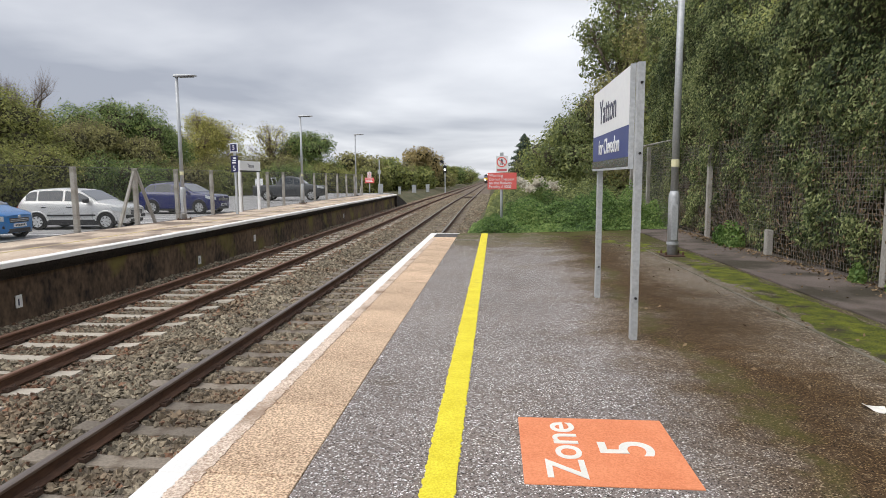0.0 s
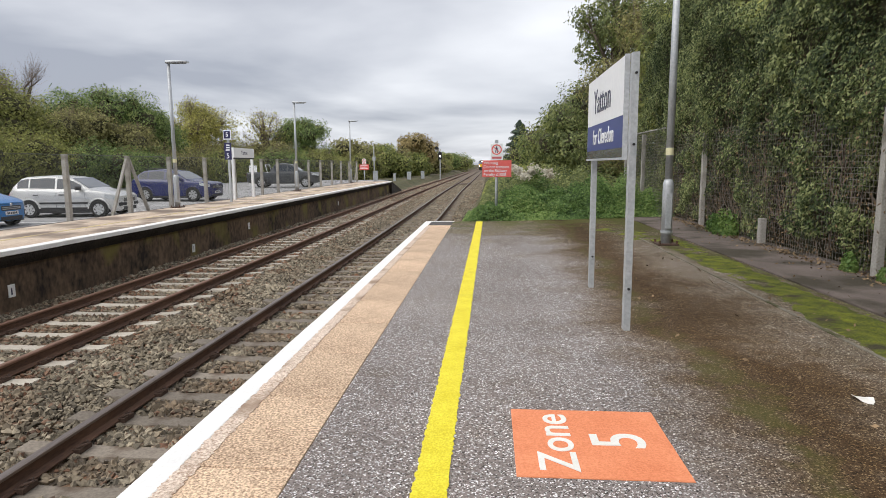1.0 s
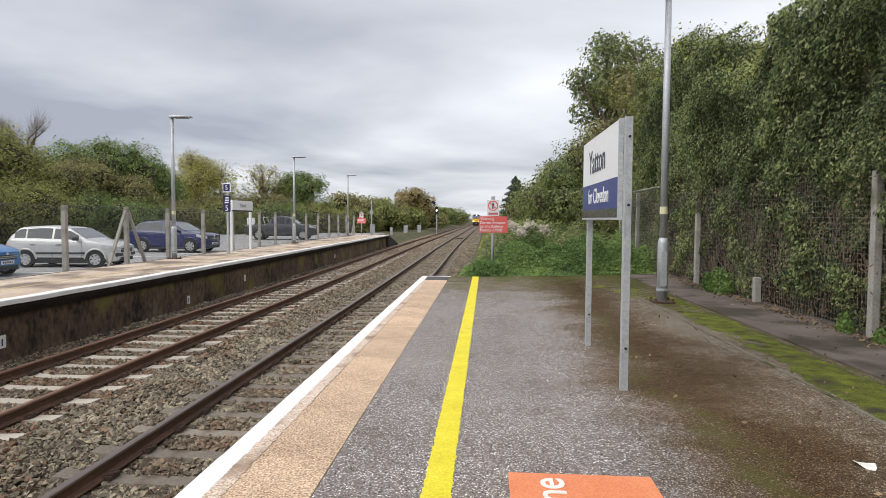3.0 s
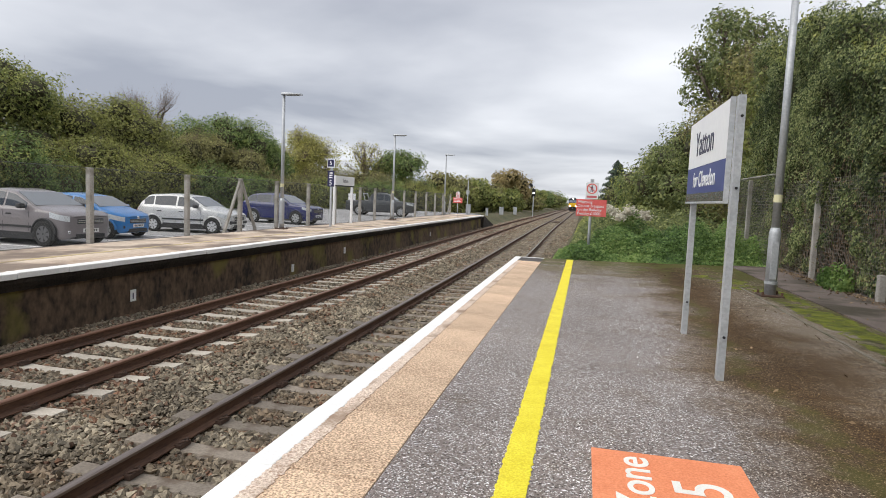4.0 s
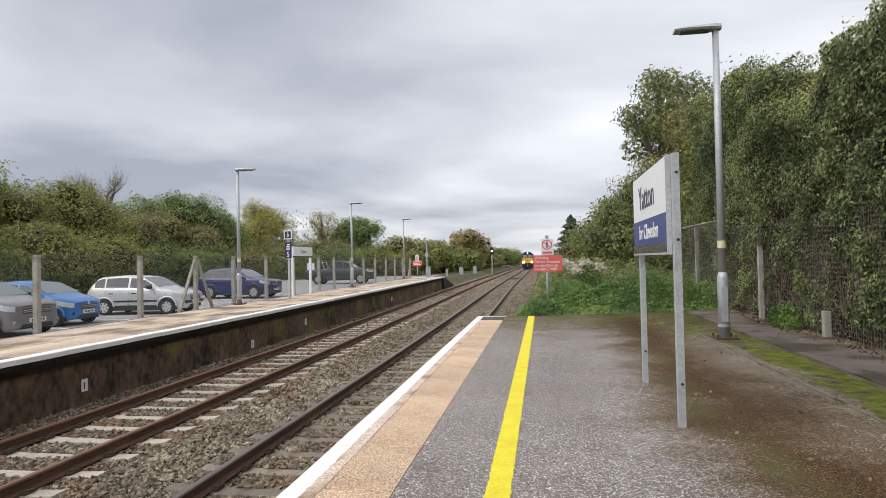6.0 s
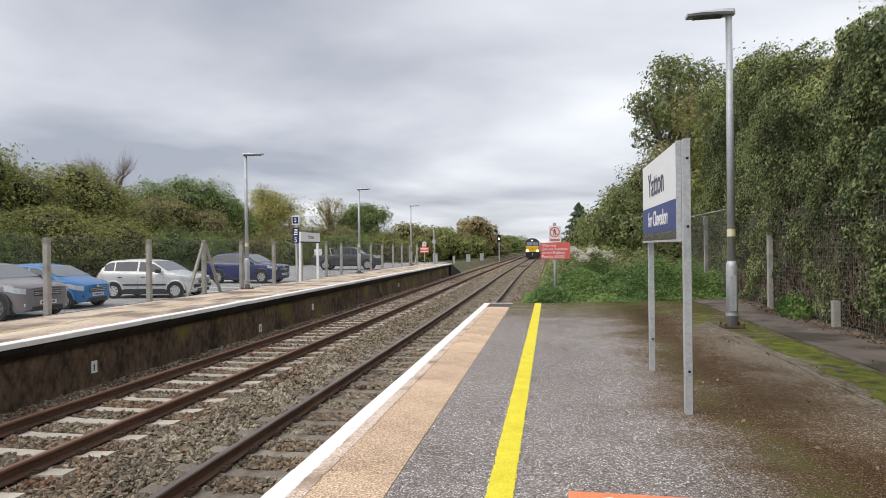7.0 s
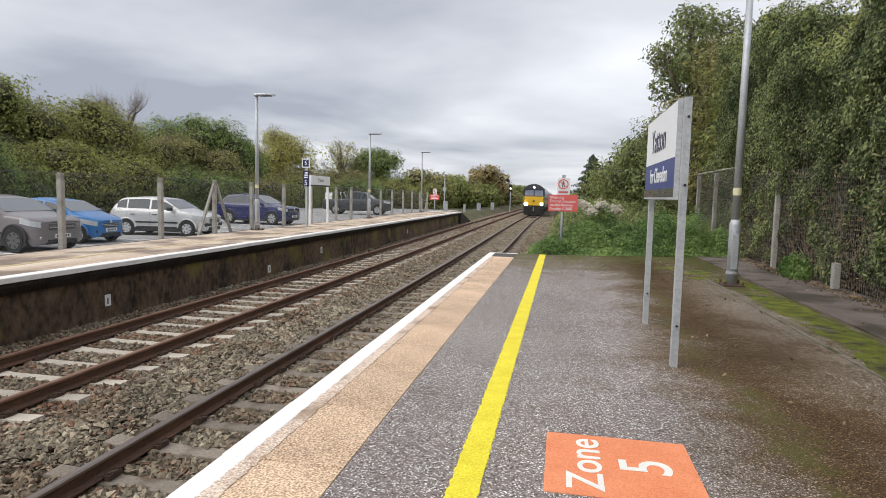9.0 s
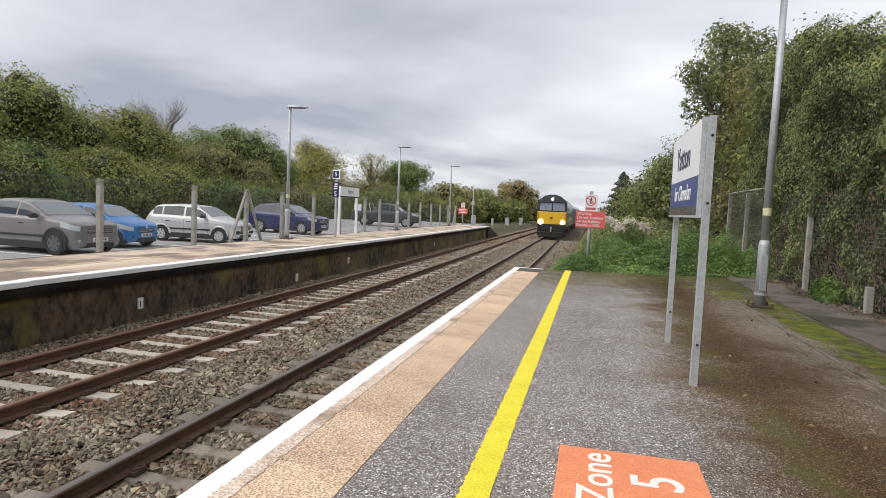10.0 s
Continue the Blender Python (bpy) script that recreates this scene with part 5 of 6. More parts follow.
def tree(x, y, z, h, w, leaf, seed, label, count=6500, size=(0.16, 0.34), low=0.12, name="tree", clusters=16, bare=0.0, twigs=300, dense=True):
    rng = np.random.default_rng(seed)
    t = empty(name, label, name, at=pose(x, y, z))
    bm = bmesh.new()
    lean = rng.normal(0, 0.04, 2) * h
    bm_tube(bm, [(0, 0, -0.3), (lean[0] * .3, lean[1] * .3, h * .25), (lean[0], lean[1], h * .62)], [h * .022 + .05, h * .016 + .03, h * .006 + .015], 8)
    blobs, limbs = [], []
    for i in range(clusters):
        a, q = rng.uniform(0, 6.28), math.sqrt(rng.uniform(0.02, 1))
        zz = rng.uniform(low, 0.92)
        env = math.sin(math.pi * min(max((zz - low * 0.5) / (1.04 - low * 0.5), 0.02), 0.98)) ** 0.55
        bx, by, bz = math.cos(a) * q * w / 2 * env * 0.8, math.sin(a) * q * w / 2 * env * 0.8, zz * h
        br = rng.uniform(0.13, 0.24) * w * (0.7 + 0.3 * env)
        bz = min(bz, h * (0.66 + 0.34 * math.sqrt(1 - (q * 0.9) ** 2)) - br * 0.85)
        blobs.append((bx, by, bz, br))
        s = Vector((lean[0] * .6, lean[1] * .6, h * min(0.55, max(0.15, zz * 0.6))))
        e = Vector((bx, by, bz))
        mid = s.lerp(e, 0.5) + Vector((rng.normal(0, .03) * h, rng.normal(0, .03) * h, 0.05 * h))
        limbs.append((s, mid, e))
        bm_tube(bm, [s, mid, e], [h * .008 + .012, h * .005 + .01, 0.010], 5)
    part("trunk", bm, BARK, t, "trunk and limbs")
    if twigs:
        # fine twigs fan out from the limbs, upwards and outwards
        k = rng.integers(0, len(limbs), twigs)
        f = rng.uniform(0.25 if bare else 0.6, 1.0, twigs)
        p0 = np.empty((twigs, 3))
        for j in range(twigs):
            s, mid, e = limbs[k[j]]
            p0[j] = s.lerp(mid, f[j] * 2) if f[j] < 0.5 else mid.lerp(e, f[j] * 2 - 1)
        ctr = np.array([0, 0, h * 0.35])
        out = p0 - ctr
        out /= np.linalg.norm(out, axis=1, keepdims=True) + 1e-9
        d = out * 0.8 + rng.normal(0, 0.5, (twigs, 3)) + np.array([0, 0, 0.45])
        d /= np.linalg.norm(d, axis=1, keepdims=True)
        ln = np.array([blobs[j][3] for j in k]) * rng.uniform(0.7, 1.25, twigs)
        p2 = p0 + d * ln[:, None]
        p1 = (p0 + p2) / 2 + rng.normal(0, 0.07, (twigs, 3)) * ln[:, None]
        p1, p2 = (np.minimum(q, np.array([1e3, 1e3, h * 1.03])) for q in (p1, p2))
        part("branchwork", twig_mesh("branchwork", p0, p1, p2, rng.uniform(0.006, 0.015, twigs) * (0.75 if bare else 1 + h / 20), TWIG), None, t, "thin brown twigs")
    if count:
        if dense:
            # dark shells fill the lobes, standing in for the shaded inside of the crown
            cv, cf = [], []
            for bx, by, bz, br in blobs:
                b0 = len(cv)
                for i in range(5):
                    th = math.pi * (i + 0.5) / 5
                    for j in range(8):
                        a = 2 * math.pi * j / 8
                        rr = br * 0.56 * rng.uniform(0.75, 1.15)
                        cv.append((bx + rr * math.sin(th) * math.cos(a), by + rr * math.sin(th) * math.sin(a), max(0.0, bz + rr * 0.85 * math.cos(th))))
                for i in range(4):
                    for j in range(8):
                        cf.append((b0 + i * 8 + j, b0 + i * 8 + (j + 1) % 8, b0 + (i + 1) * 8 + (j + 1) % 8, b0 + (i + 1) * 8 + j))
            part("inner_growth", raw_mesh("inner_growth", cv, cf, HEDGE_CORE), None, t, "dark filler shells, their colour standing in for the crown's inner shade")
        p, d = crown_points(rng, blobs, count)
        d[:, 2] += 0.35
        k = np.random.default_rng(seed + 1).uniform(size[0], size[1], count)
        part("crown", leaf_mesh("crown", p, d, k, leaf, rng, corners=3, wide=0.8), None, t, "uneven crown of small leaves")
    return t


BROAD, THIN = "dense green broadleaf tree behind the car park", "tree turning yellow with thin autumn foliage"
SHRUB, SCRUB = "tangled green shrub at the edge of the car park", "twiggy olive brown scrub behind the car park"
NEARLY_BARE = "nearly bare tree with thin grey branches"
# row behind the car park, from near to far: place, height, width, leaf, count, twigs, closed crown
for x, y, h, w, leaf, n, tw, dense, label in (
        (-36, 6, 10.0, 12, TREE_MID, 9000, 100, True, BROAD), (-36, 16, 10.0, 12, TREE_GOLD, 12000, 200, True, THIN), (-35, 25, 10.0, 11, TREE_MID, 20000, 300, True, BROAD),
        (-37.0, 32.0, 10.7, 11, TREE_MID, 34000, 300, True, BROAD), (-34.5, 39.6, 8.9, 11.5, TREE_GOLD, 46000, 900, True, THIN),
        (-33.0, 47.5, 7.4, 8.5, TREE_OLIVE, 30000, 1500, True, SCRUB), (-34, 55, 9.7, 11.0, TREE_DARK, 42000, 300, True, BROAD), (-31, 58.5, 7.6, 7.5, TREE_DARK, 26000, 200, True, BROAD),
        (-30.0, 51.5, 5.9, 8.5, TREE_OLIVE, 26000, 1400, True, SCRUB), (-32.7, 69.8, 10.2, 9.0, TREE_YELLOW, 22000, 2200, False, THIN), (-22.6, 79, 8.5, 8.4, TREE_DARK, 34000, 200, True, BROAD),
        (-27.5, 64, 4.6, 8, TREE_OLIVE, 18000, 700, True, SCRUB), (-25, 72, 5.2, 8, TREE_OLIVE, 16000, 900, True, SCRUB)):
    tree(x, y, -0.6, h, w, leaf, int(20 + y), label, int(n * 1.3), (0.10, 0.22), 0.06, clusters=30, twigs=tw, dense=dense)
for i, (x, y, h, w) in enumerate(((-29.5, 12, 4.8, 8), (-29, 17, 4.6, 7.5), (-28.8, 22, 5.0, 8), (-28.6, 27, 4.9, 7.5), (-28.4, 32, 5.0, 7.5), (-28.2, 37, 4.6, 7.5), (-28, 42.5, 4.2, 7.5), (-27.8, 48, 4.0, 7.5), (-27, 54, 3.8, 7.5),
                                  (-25.5, 60, 3.9, 8), (-22, 66, 3.9, 8.5), (-18.5, 70, 4.0, 8.5), (-15, 76, 3.6, 8))):
    tree(x, y, -0.7, h, w, (TREE_DARK, TREE_OLIVE, TREE_MID, TREE_DARK, TREE_GOLD, TREE_GOLD, TREE_DARK)[i % 7], 60 + i, SHRUB, 25000, (0.08, 0.18), 0.03, "shrub", 22, twigs=350)
tree(-44, 57, -0.6, 14.0, 9, BARK, 90, NEARLY_BARE, 0, bare=1.0, clusters=38, twigs=3000)
tree(-27.3, 77, -0.6, 9.7, 7.0, TREE_YELLOW, 91, NEARLY_BARE, 2200, (0.12, 0.25), bare=1.0, clusters=30, twigs=2000, dense=False)
# along the far line
for i, (x, y, h, w, leaf) in enumerate(((-20, 92, 6.4, 11, TREE_OLIVE), (-15.5, 96, 5.2, 10, TREE_MID), (-17, 106, 5.8, 11, TREE_OLIVE), (-12.5, 112, 4.4, 8, TREE_MID), (-13.2, 119, 8.6, 8.5, TREE_AUTUMN),
                                        (-12, 135, 5.2, 9, TREE_OLIVE), (-12, 155, 5.6, 10, TREE_MID), (-12, 180, 5.6, 12, TREE_DARK), (-13, 215, 6.4, 14, TREE_MID), (-14, 260, 7.0, 18, TREE_DARK),
                                        (8.5, 135, 4.0, 9, TREE_MID), (10, 165, 4.6, 10, TREE_DARK), (11, 210, 5.0, 14, TREE_MID), (12, 260, 6.0, 18, TREE_DARK))):
    tree(x, y, -0.7, h, w, leaf, 120 + i, "leafy tree along the railway cutting", 9000, (0.24, 0.5), 0.04, clusters=22, twigs=400)
# east side beyond the platform
for i, (x, y, h, w, leaf, n) in enumerate(((8.8, 20.5, 7.4, 5.4, TREE_MID, 24000), (8.2, 25.5, 8.6, 5.2, TREE_OLIVE, 17000), (7.1, 28.5, 10.6, 4.8, TREE_BRIGHT, 21000), (8.8, 33, 7.4, 7.0, TREE_BRIGHT, 24000), (8.4, 42, 6.4, 7.6, TREE_BRIGHT, 20000),
                                           (8.6, 52, 7.0, 8.4, TREE_MID, 16000), (9.2, 66, 6.6, 10, TREE_MID, 13000), (9.4, 82, 6.2, 11, TREE_DARK, 11000), (9.8, 104, 5.6, 12, TREE_MID, 9000))):
    tree(x, y, -0.2, h, w, leaf, 160 + i, "tall leafy tree at the edge of the line", int(n * 1.25), (0.07, 0.165) if y < 35 else (0.12, 0.26), 0.03, clusters=26, twigs=900, dense=y > 30)


def fir(x, y, z, h, w, seed):
    rng = np.random.default_rng(seed)
    t = empty("fir_tree", "dark pointed conifer beyond the line", "tree", at=pose(x, y, z))
    part("trunk", tube([(0, 0, 0), (0, 0, h)], [0.25, 0.03], 8), BARK, t)
    k = 9000
    u = rng.uniform(0, 1, k) ** 0.7
    zz = h * (1 - u * 0.88)
    tier = 0.75 + 0.25 * np.sin(zz * 5.5)
    a = rng.uniform(0, 6.283, k)
    arm = 0.72 + 0.28 * np.sin(a * 4 + zz * 1.3) * np.sin(zz * 2.1 + a)
    r = w / 2 * u ** 0.65 * tier * arm * np.sqrt(rng.uniform(0.25, 1, k))
    p = np.stack((np.cos(a) * r, np.sin(a) * r, zz - r * 0.15), 1)
    d = np.stack((np.cos(a), np.sin(a), np.full(k, 0.5)), 1)
    part("crown", leaf_mesh("crown", p, d, rng.uniform(0.35, 0.75, k), FIR, rng, wide=0.35), None, t, "tiered dark needles")


fir(7.2, 120, -0.5, 10.2, 12.0, 7)

# ---- ivy-covered boundary on the near side ----
HX = 6.22


def hedge_top(y):
    """Height of the ragged top of the growth."""
    return -0.22 + 5.25 + 0.35 * math.sin(y * 0.9) + 0.3 * math.sin(y * 2.3 + 1) + max(0, y - 13) * 0.22 + max(0, 8 - y) * 0.10


def build_hedge():
    h = empty("hedge", "tall hedge of ivy and shrubs growing through a wire fence", "hedge")
    # a dark sheet closes the gaps between leaves, its colour standing in for shade
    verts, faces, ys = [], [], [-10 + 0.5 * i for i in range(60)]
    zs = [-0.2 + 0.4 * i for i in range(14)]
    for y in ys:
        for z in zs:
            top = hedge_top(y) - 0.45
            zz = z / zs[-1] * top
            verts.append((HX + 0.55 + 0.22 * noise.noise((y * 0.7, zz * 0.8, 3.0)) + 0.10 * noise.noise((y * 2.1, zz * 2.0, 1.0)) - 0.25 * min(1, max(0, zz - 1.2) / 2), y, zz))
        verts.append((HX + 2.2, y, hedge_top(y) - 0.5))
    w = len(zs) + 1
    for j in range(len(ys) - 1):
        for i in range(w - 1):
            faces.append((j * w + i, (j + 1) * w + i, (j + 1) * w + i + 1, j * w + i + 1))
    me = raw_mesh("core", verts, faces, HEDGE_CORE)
    part("core", me, None, h, "dark backing sheet, the hedge's inner shade put into its colour")
    rng = np.random.default_rng(11)
    # leaves hang thick above, in clumps with bare gaps lower down
    for (y0, y1, n, s0, s1) in ((2.0, 9.0, 150000, 0.030, 0.074), (9.0, 20.0, 115000, 0.042, 0.090), (-9.0, 2.0, 9000, 0.08, 0.16)):
        y = rng.uniform(y0, y1, n)
        top = np.array([hedge_top(v) for v in y])
        z = top * rng.uniform(0.0, 1.0, n) ** 1.05 + rng.normal(0, 0.05, n)
        den = np.array([noise.noise((a * 0.8, b * 0.8, 7.0)) + 0.6 * noise.noise((a * 2.6, b * 2.6, 2.0)) for a, b in zip(y, z)])
        keep = (den > np.interp(z, [0.0, 0.3, 0.9, 1.8, 2.6], [0.30, -0.12, -0.25, -0.6, -1.3])) & (z > 0.02)
        y, z, top, den = y[keep], z[keep], top[keep], den[keep]
        out = np.interp(z, [0, 1.2, 2.5, 5], [0.40, 0.50, 0.60, 0.50])
        bulge = np.array([noise.noise((a * 1.1, b * 1.1, 4.0)) + 0.5 * noise.noise((a * 3.1, b * 3.1, 9.0)) for a, b in zip(y, z)])
        x = HX + 0.16 - out * (0.45 + 0.75 * bulge) + np.abs(rng.normal(0, 0.14, len(y)))
        x += np.clip((z - top + 0.7) / 0.7, 0, 1) ** 2 * 0.7
        p = np.stack((x, y, z), 1)
        d = np.tile(np.array([-1.0, -0.1, 0.35]), (len(y), 1))
        part("foliage", leaf_mesh("foliage", p, d, rng.uniform(s0, s1, len(y)), IVY, rng, 0.6, 0.46), None, h, "glossy and dull ivy leaves")
    # withered leaves and stalks caught in the lower growth
    n = 8000
    y, z = rng.uniform(2.0, 18.0, n), np.abs(rng.normal(0.7, 0.9, n)) + 0.03
    p = np.stack((HX + 0.10 - np.abs(rng.normal(0, 0.13, n)) - 0.12 * np.clip(z - 1, 0, 1), y, z), 1)
    part("withered_growth", leaf_mesh("withered_growth", p, np.tile(np.array([-1.0, -0.1, 0.2]), (n, 1)), rng.uniform(0.025, 0.065, n), LITTER, rng, 0.8, 0.4), None, h, "withered brown leaves in the fence")
    n = 16000
    y = rng.uniform(2, 21, n)
    top = np.array([hedge_top(v) for v in y])
    p = np.stack((HX + rng.uniform(0.0, 1.6, n), y, top - 0.65 + np.abs(rng.normal(0, 0.24, n))), 1)
    part("top_growth", leaf_mesh("top_growth", p, np.tile(np.array([-0.4, -0.3, 0.8]), (n, 1)), rng.uniform(0.05, 0.12, n), TREE_MID, rng), None, h, "ragged top of the hedge")
    # bare stems behind the wire
    bm_v, bm_f = [], []
    for i in range(900):
        yy, zz = rng.uniform(2.5, 17), abs(rng.normal(0, 1.0))
        ang, ln = rng.normal(1.57, 0.7), rng.uniform(0.25, 0.9)
        xx = HX + rng.uniform(0.02, 0.22)
        k, a = len(bm_v), 0.0
        pts = []
        for s in range(4):
            pts.append((xx + rng.normal(0, .015), yy, zz))
            ang += rng.normal(0, .35)
            yy += math.cos(ang) * ln / 3
            zz = max(0.02, zz + math.sin(ang) * ln / 3)
        rr = rng.uniform(.003, .008)
        for q in pts:
            bm_v += [(q[0] - rr, q[1] - rr, q[2]), (q[0] - rr, q[1] + rr, q[2]), (q[0] + rr, q[1], q[2] + rr)]
        for s in range(3):
            for e in range(3):
                bm_f.append((k + s * 3 + e, k + s * 3 + (e + 1) % 3, k + s * 3 + 3 + (e + 1) % 3, k + s * 3 + 3 + e))
    part("stem_tangle", raw_mesh("stem_tangle", bm_v, bm_f, TWIG), None, h, "tangle of dry brown stems")


build_hedge()

side_fence = empty("fence", "old square mesh fence on concrete posts, overgrown with ivy", "fence", kind="structure")
tall = finish("post", fence_post(2.0, 0.05), POST_CONC)
short = finish("post", fence_post(0.44, 0.055), POST_CONC)
for y, me in ((-1.1, tall), (1.9, tall), (4.9, tall), (7.95, tall), (11.05, short), (14.0, tall)):
    place(part("post", me, None, side_fence), pose(HX - 0.10, y, 0.0))


def square_mesh(y0, y1, z1, x, pitch, r):
    verts, faces = [], []
    rng = random.Random(3)

    def wire(pts):
        k = len(verts)
        for q in pts:
            verts.extend(((q[0] - r, q[1] - r, q[2] - r), (q[0] - r, q[1] + r, q[2] + r), (q[0] + r, q[1], q[2])))
        for s in range(len(pts) - 1):
            for e in range(3):
                faces.append((k + s * 3 + e, k + s * 3 + (e + 1) % 3, k + s * 3 + 3 + (e + 1) % 3, k + s * 3 + 3 + e))

    def sag(y, z):
        return x + 0.05 * noise.noise((y * 1.3, z * 1.5, 5.0)), 0.012 * noise.noise((y * 2.0, z * 2.0, 8.0))

    y = y0
    while y < y1:
        wire([(sag(y, z)[0], y + sag(y, z)[1], z) for z in [z1 * i / 6 for i in range(7)]])
        y += pitch
    z = 0.02
    while z < z1:
        wire([(sag(v, z)[0], v, z + sag(v, z)[1]) for v in [y0 + (y1 - y0) * i / 40 for i in range(41)]])
        z += pitch
    return part("wire_mesh", raw_mesh("wire_mesh", verts, faces, WIRE_OLD), None, side_fence, "slack square wire mesh")


square_mesh(2.0, 16.3, 2.05, HX - 0.05, 0.075, 0.0018)
square_mesh(16.3, 20.8, 2.25, HX - 0.30, 0.075, 0.0022)
for y in (18.6, 20.8):
    place(part("post", tall, None, side_fence), pose(HX - 0.26, y, 0.18))
part("top_rail", tube([(HX - 0.30, 16.3, 2.24), (HX - 0.30, 20.8, 2.24)], [0.022, 0.022], 6), POST_CONC, side_fence, "pale top rail")


# ---- undergrowth past the platform end ----
def build_undergrowth():
    rng = np.random.default_rng(21)
    for (n, x0, x1, y0, y1, hi, s0, s1, leaf, label) in (
            (72000, 0.55, 6.3, 15.3, 20.5, 1.25, 0.035, 0.095, NETTLE, "thick green nettles and brambles past the platform end"),
            (24000, 0.9, 8.0, 20.0, 34.0, 1.5, 0.06, 0.15, TREE_BRIGHT, "rank green brambles on the railway bank"),
            (6000, 1.0, 8.0, 34.0, 80.0, 1.4, 0.15, 0.35, TREE_MID, "rough green scrub along the railway bank")):
        x, y = rng.uniform(x0, x1, n), rng.uniform(y0, y1, n)
        edge = np.array([end_y(min(a, 6.2)) for a in x])
        keep = y > edge + 0.02 + 0.10 * np.sin(x * 5.0)
        x, y, edge = x[keep], y[keep], edge[keep]
        lump = np.array([0.55 + 0.75 * noise.noise((a * 0.8, b * 0.6, 2.5)) + 0.4 * noise.noise((a * 2.2, b * 1.7, 6.0)) for a, b in zip(x, y)])
        rise = np.clip((y - edge) / 0.9, 0.12, 1) * np.clip((x - x0 + 0.10) / 1.5, 0.10, 1)
        z0 = np.array([land(a, b) for a, b in zip(x, y)])
        z0 = np.where(y < 17, np.maximum(z0, np.clip(-0.9 + (x - 0.4) * 1.5, -0.9, -0.05)), z0)
        top = np.clip(lump, 0.15, 1.2) * rise * hi
        z = z0 + top * np.sqrt(rng.uniform(0, 1, len(x)))
        d = np.tile(np.array([0.0, -0.5, 0.9]), (len(x), 1))
        me = leaf_mesh("undergrowth", np.stack((x, y, z), 1), d, rng.uniform(s0, s1, len(x)), leaf, rng, 0.2, 0.6)
        tagged(new("undergrowth", me), label, "undergrowth", kind="stuff")
    n = 2200
    cx, cy = rng.uniform(2.0, 3.5, 22), rng.uniform(19.0, 22.5, 22)
    k = rng.integers(0, 22, n)
    p = np.stack((cx[k] + rng.normal(0, .075, n), cy[k] + rng.normal(0, .075, n), 1.10 + 0.03 * (cy[k] - 19) + 0.12 * np.sin(cx[k] * 9) + rng.normal(0, .045, n)), 1)
    tagged(new("flowers", leaf_mesh("flowers", p, np.tile(np.array([0, -.3, 1.0]), (n, 1)), rng.uniform(.06, .13, n), FLOWER, rng)), "faded creamy flower heads among the nettles", "flowers", kind="stuff")
    # low plants and dead leaves at the foot of the hedge
    for y, w, h in ((12.3, 0.40, 0.52), (12.9, 0.25, 0.4), (8.3, 0.13, 0.24), (7.6, 0.10, 0.16)):
        m = 700
        q = rng.normal(0, 1, (m, 3))
        q /= np.linalg.norm(q, axis=1, keepdims=True)
        p = q * np.array([w * 0.6, w, h]) * rng.uniform(0.5, 1, (m, 1)) + np.array([HX - 0.22, y, 0.02])
        p[:, 2] = np.abs(p[:, 2])
        tagged(new("weed", leaf_mesh("weed", p, q, rng.uniform(.04, .10, m), NETTLE, rng)), "clump of bright green weeds under the hedge", "weed", "weeds at the fence")
    n = 1500
    p = np.stack((HX - 0.12 - np.abs(rng.normal(0, .16, n)), rng.uniform(3, 16, n), 0.024 + rng.uniform(0, .012, n)), 1)
    tagged(new("dead_leaves", leaf_mesh("dead_leaves", p, np.tile(np.array([0, 0, 1.0]), (n, 1)), rng.uniform(.025, .07, n), LITTER, rng, 0)), "dry brown leaves along the fence foot", "dead leaves", kind="stuff")
    n = 260
    p = np.stack((rng.uniform(2.9, 5.9, n), rng.uniform(3, 14, n), 0.026 + rng.uniform(0, .008, n)), 1)
    tagged(new("dead_leaves", leaf_mesh("dead_leaves", p, np.tile(np.array([0, 0, 1.0]), (n, 1)), rng.uniform(.02, .06, n), LITTER, rng, 0)), "scattered dry leaves on the platform", "dead leaves", kind="stuff")


build_undergrowth()


# ---- signal and line-side kit ----
sg = empty("railway_signal", "colour light signal on a thin post, lit pale", "signal", at=pose(-6.6, 100, -1.1))
part("post", tube([(0, 0, 0), (0, 0, 4.2)], [0.09, 0.08], 10), GALV, sg)
part("head", box(-0.28, -0.15, 3.35, 0.28, 0.15, 4.5, 0.03), BLACK, sg)
part("route_indicator", box(-0.30, -0.1, -0.22, 0.30, 0.1, 0.22, 0.05), BLACK, sg).matrix_local = pose(-0.5, 0, 5.15, 0, 35, 0)
part("bracket", tube([(0, 0, 4.4), (-0.4, 0, 5.1)], [0.05, 0.05], 6), BLACK, sg)
place(part("lens", tube([(0, 0, 0), (0, -0.03, 0)], [0.15, 0.15], 16), SIGNAL_LIT, sg), pose(0, -0.16, 3.85))
for x, y, h, w in ((-9.6, 84, 1.1, 0.28), (-8.6, 92, 1.1, 0.26), (-10.2, 75, 1.0, 0.15)):
    cb = empty("equipment_cabinet", "pale grey line-side cabinet", "cabinet", "line-side cabinets", at=pose(x, y, -0.7))
    part("body", box(-w, -w * .6, 0, w, w * .6, h, 0.03), GALV, cb)
    part("lid", box(-w - .04, -w * .6 - .04, h, w + .04, w * .6 + .04, h + .05, 0.01), POLE, cb)
    part("door", box(-w * .9, -w * .6 - .015, .1, w * .9, -w * .6 + .01, h - .1, 0.006), POLE, cb)
tp = empty("marker_post", "thin grey post with a small box on the far platform", "post", at=pose(-8.6, 53.5, -0.1))
part("pole", tube([(0, 0, 0), (0, 0, 3.1)], [0.05, 0.045], 10), GALV, tp)
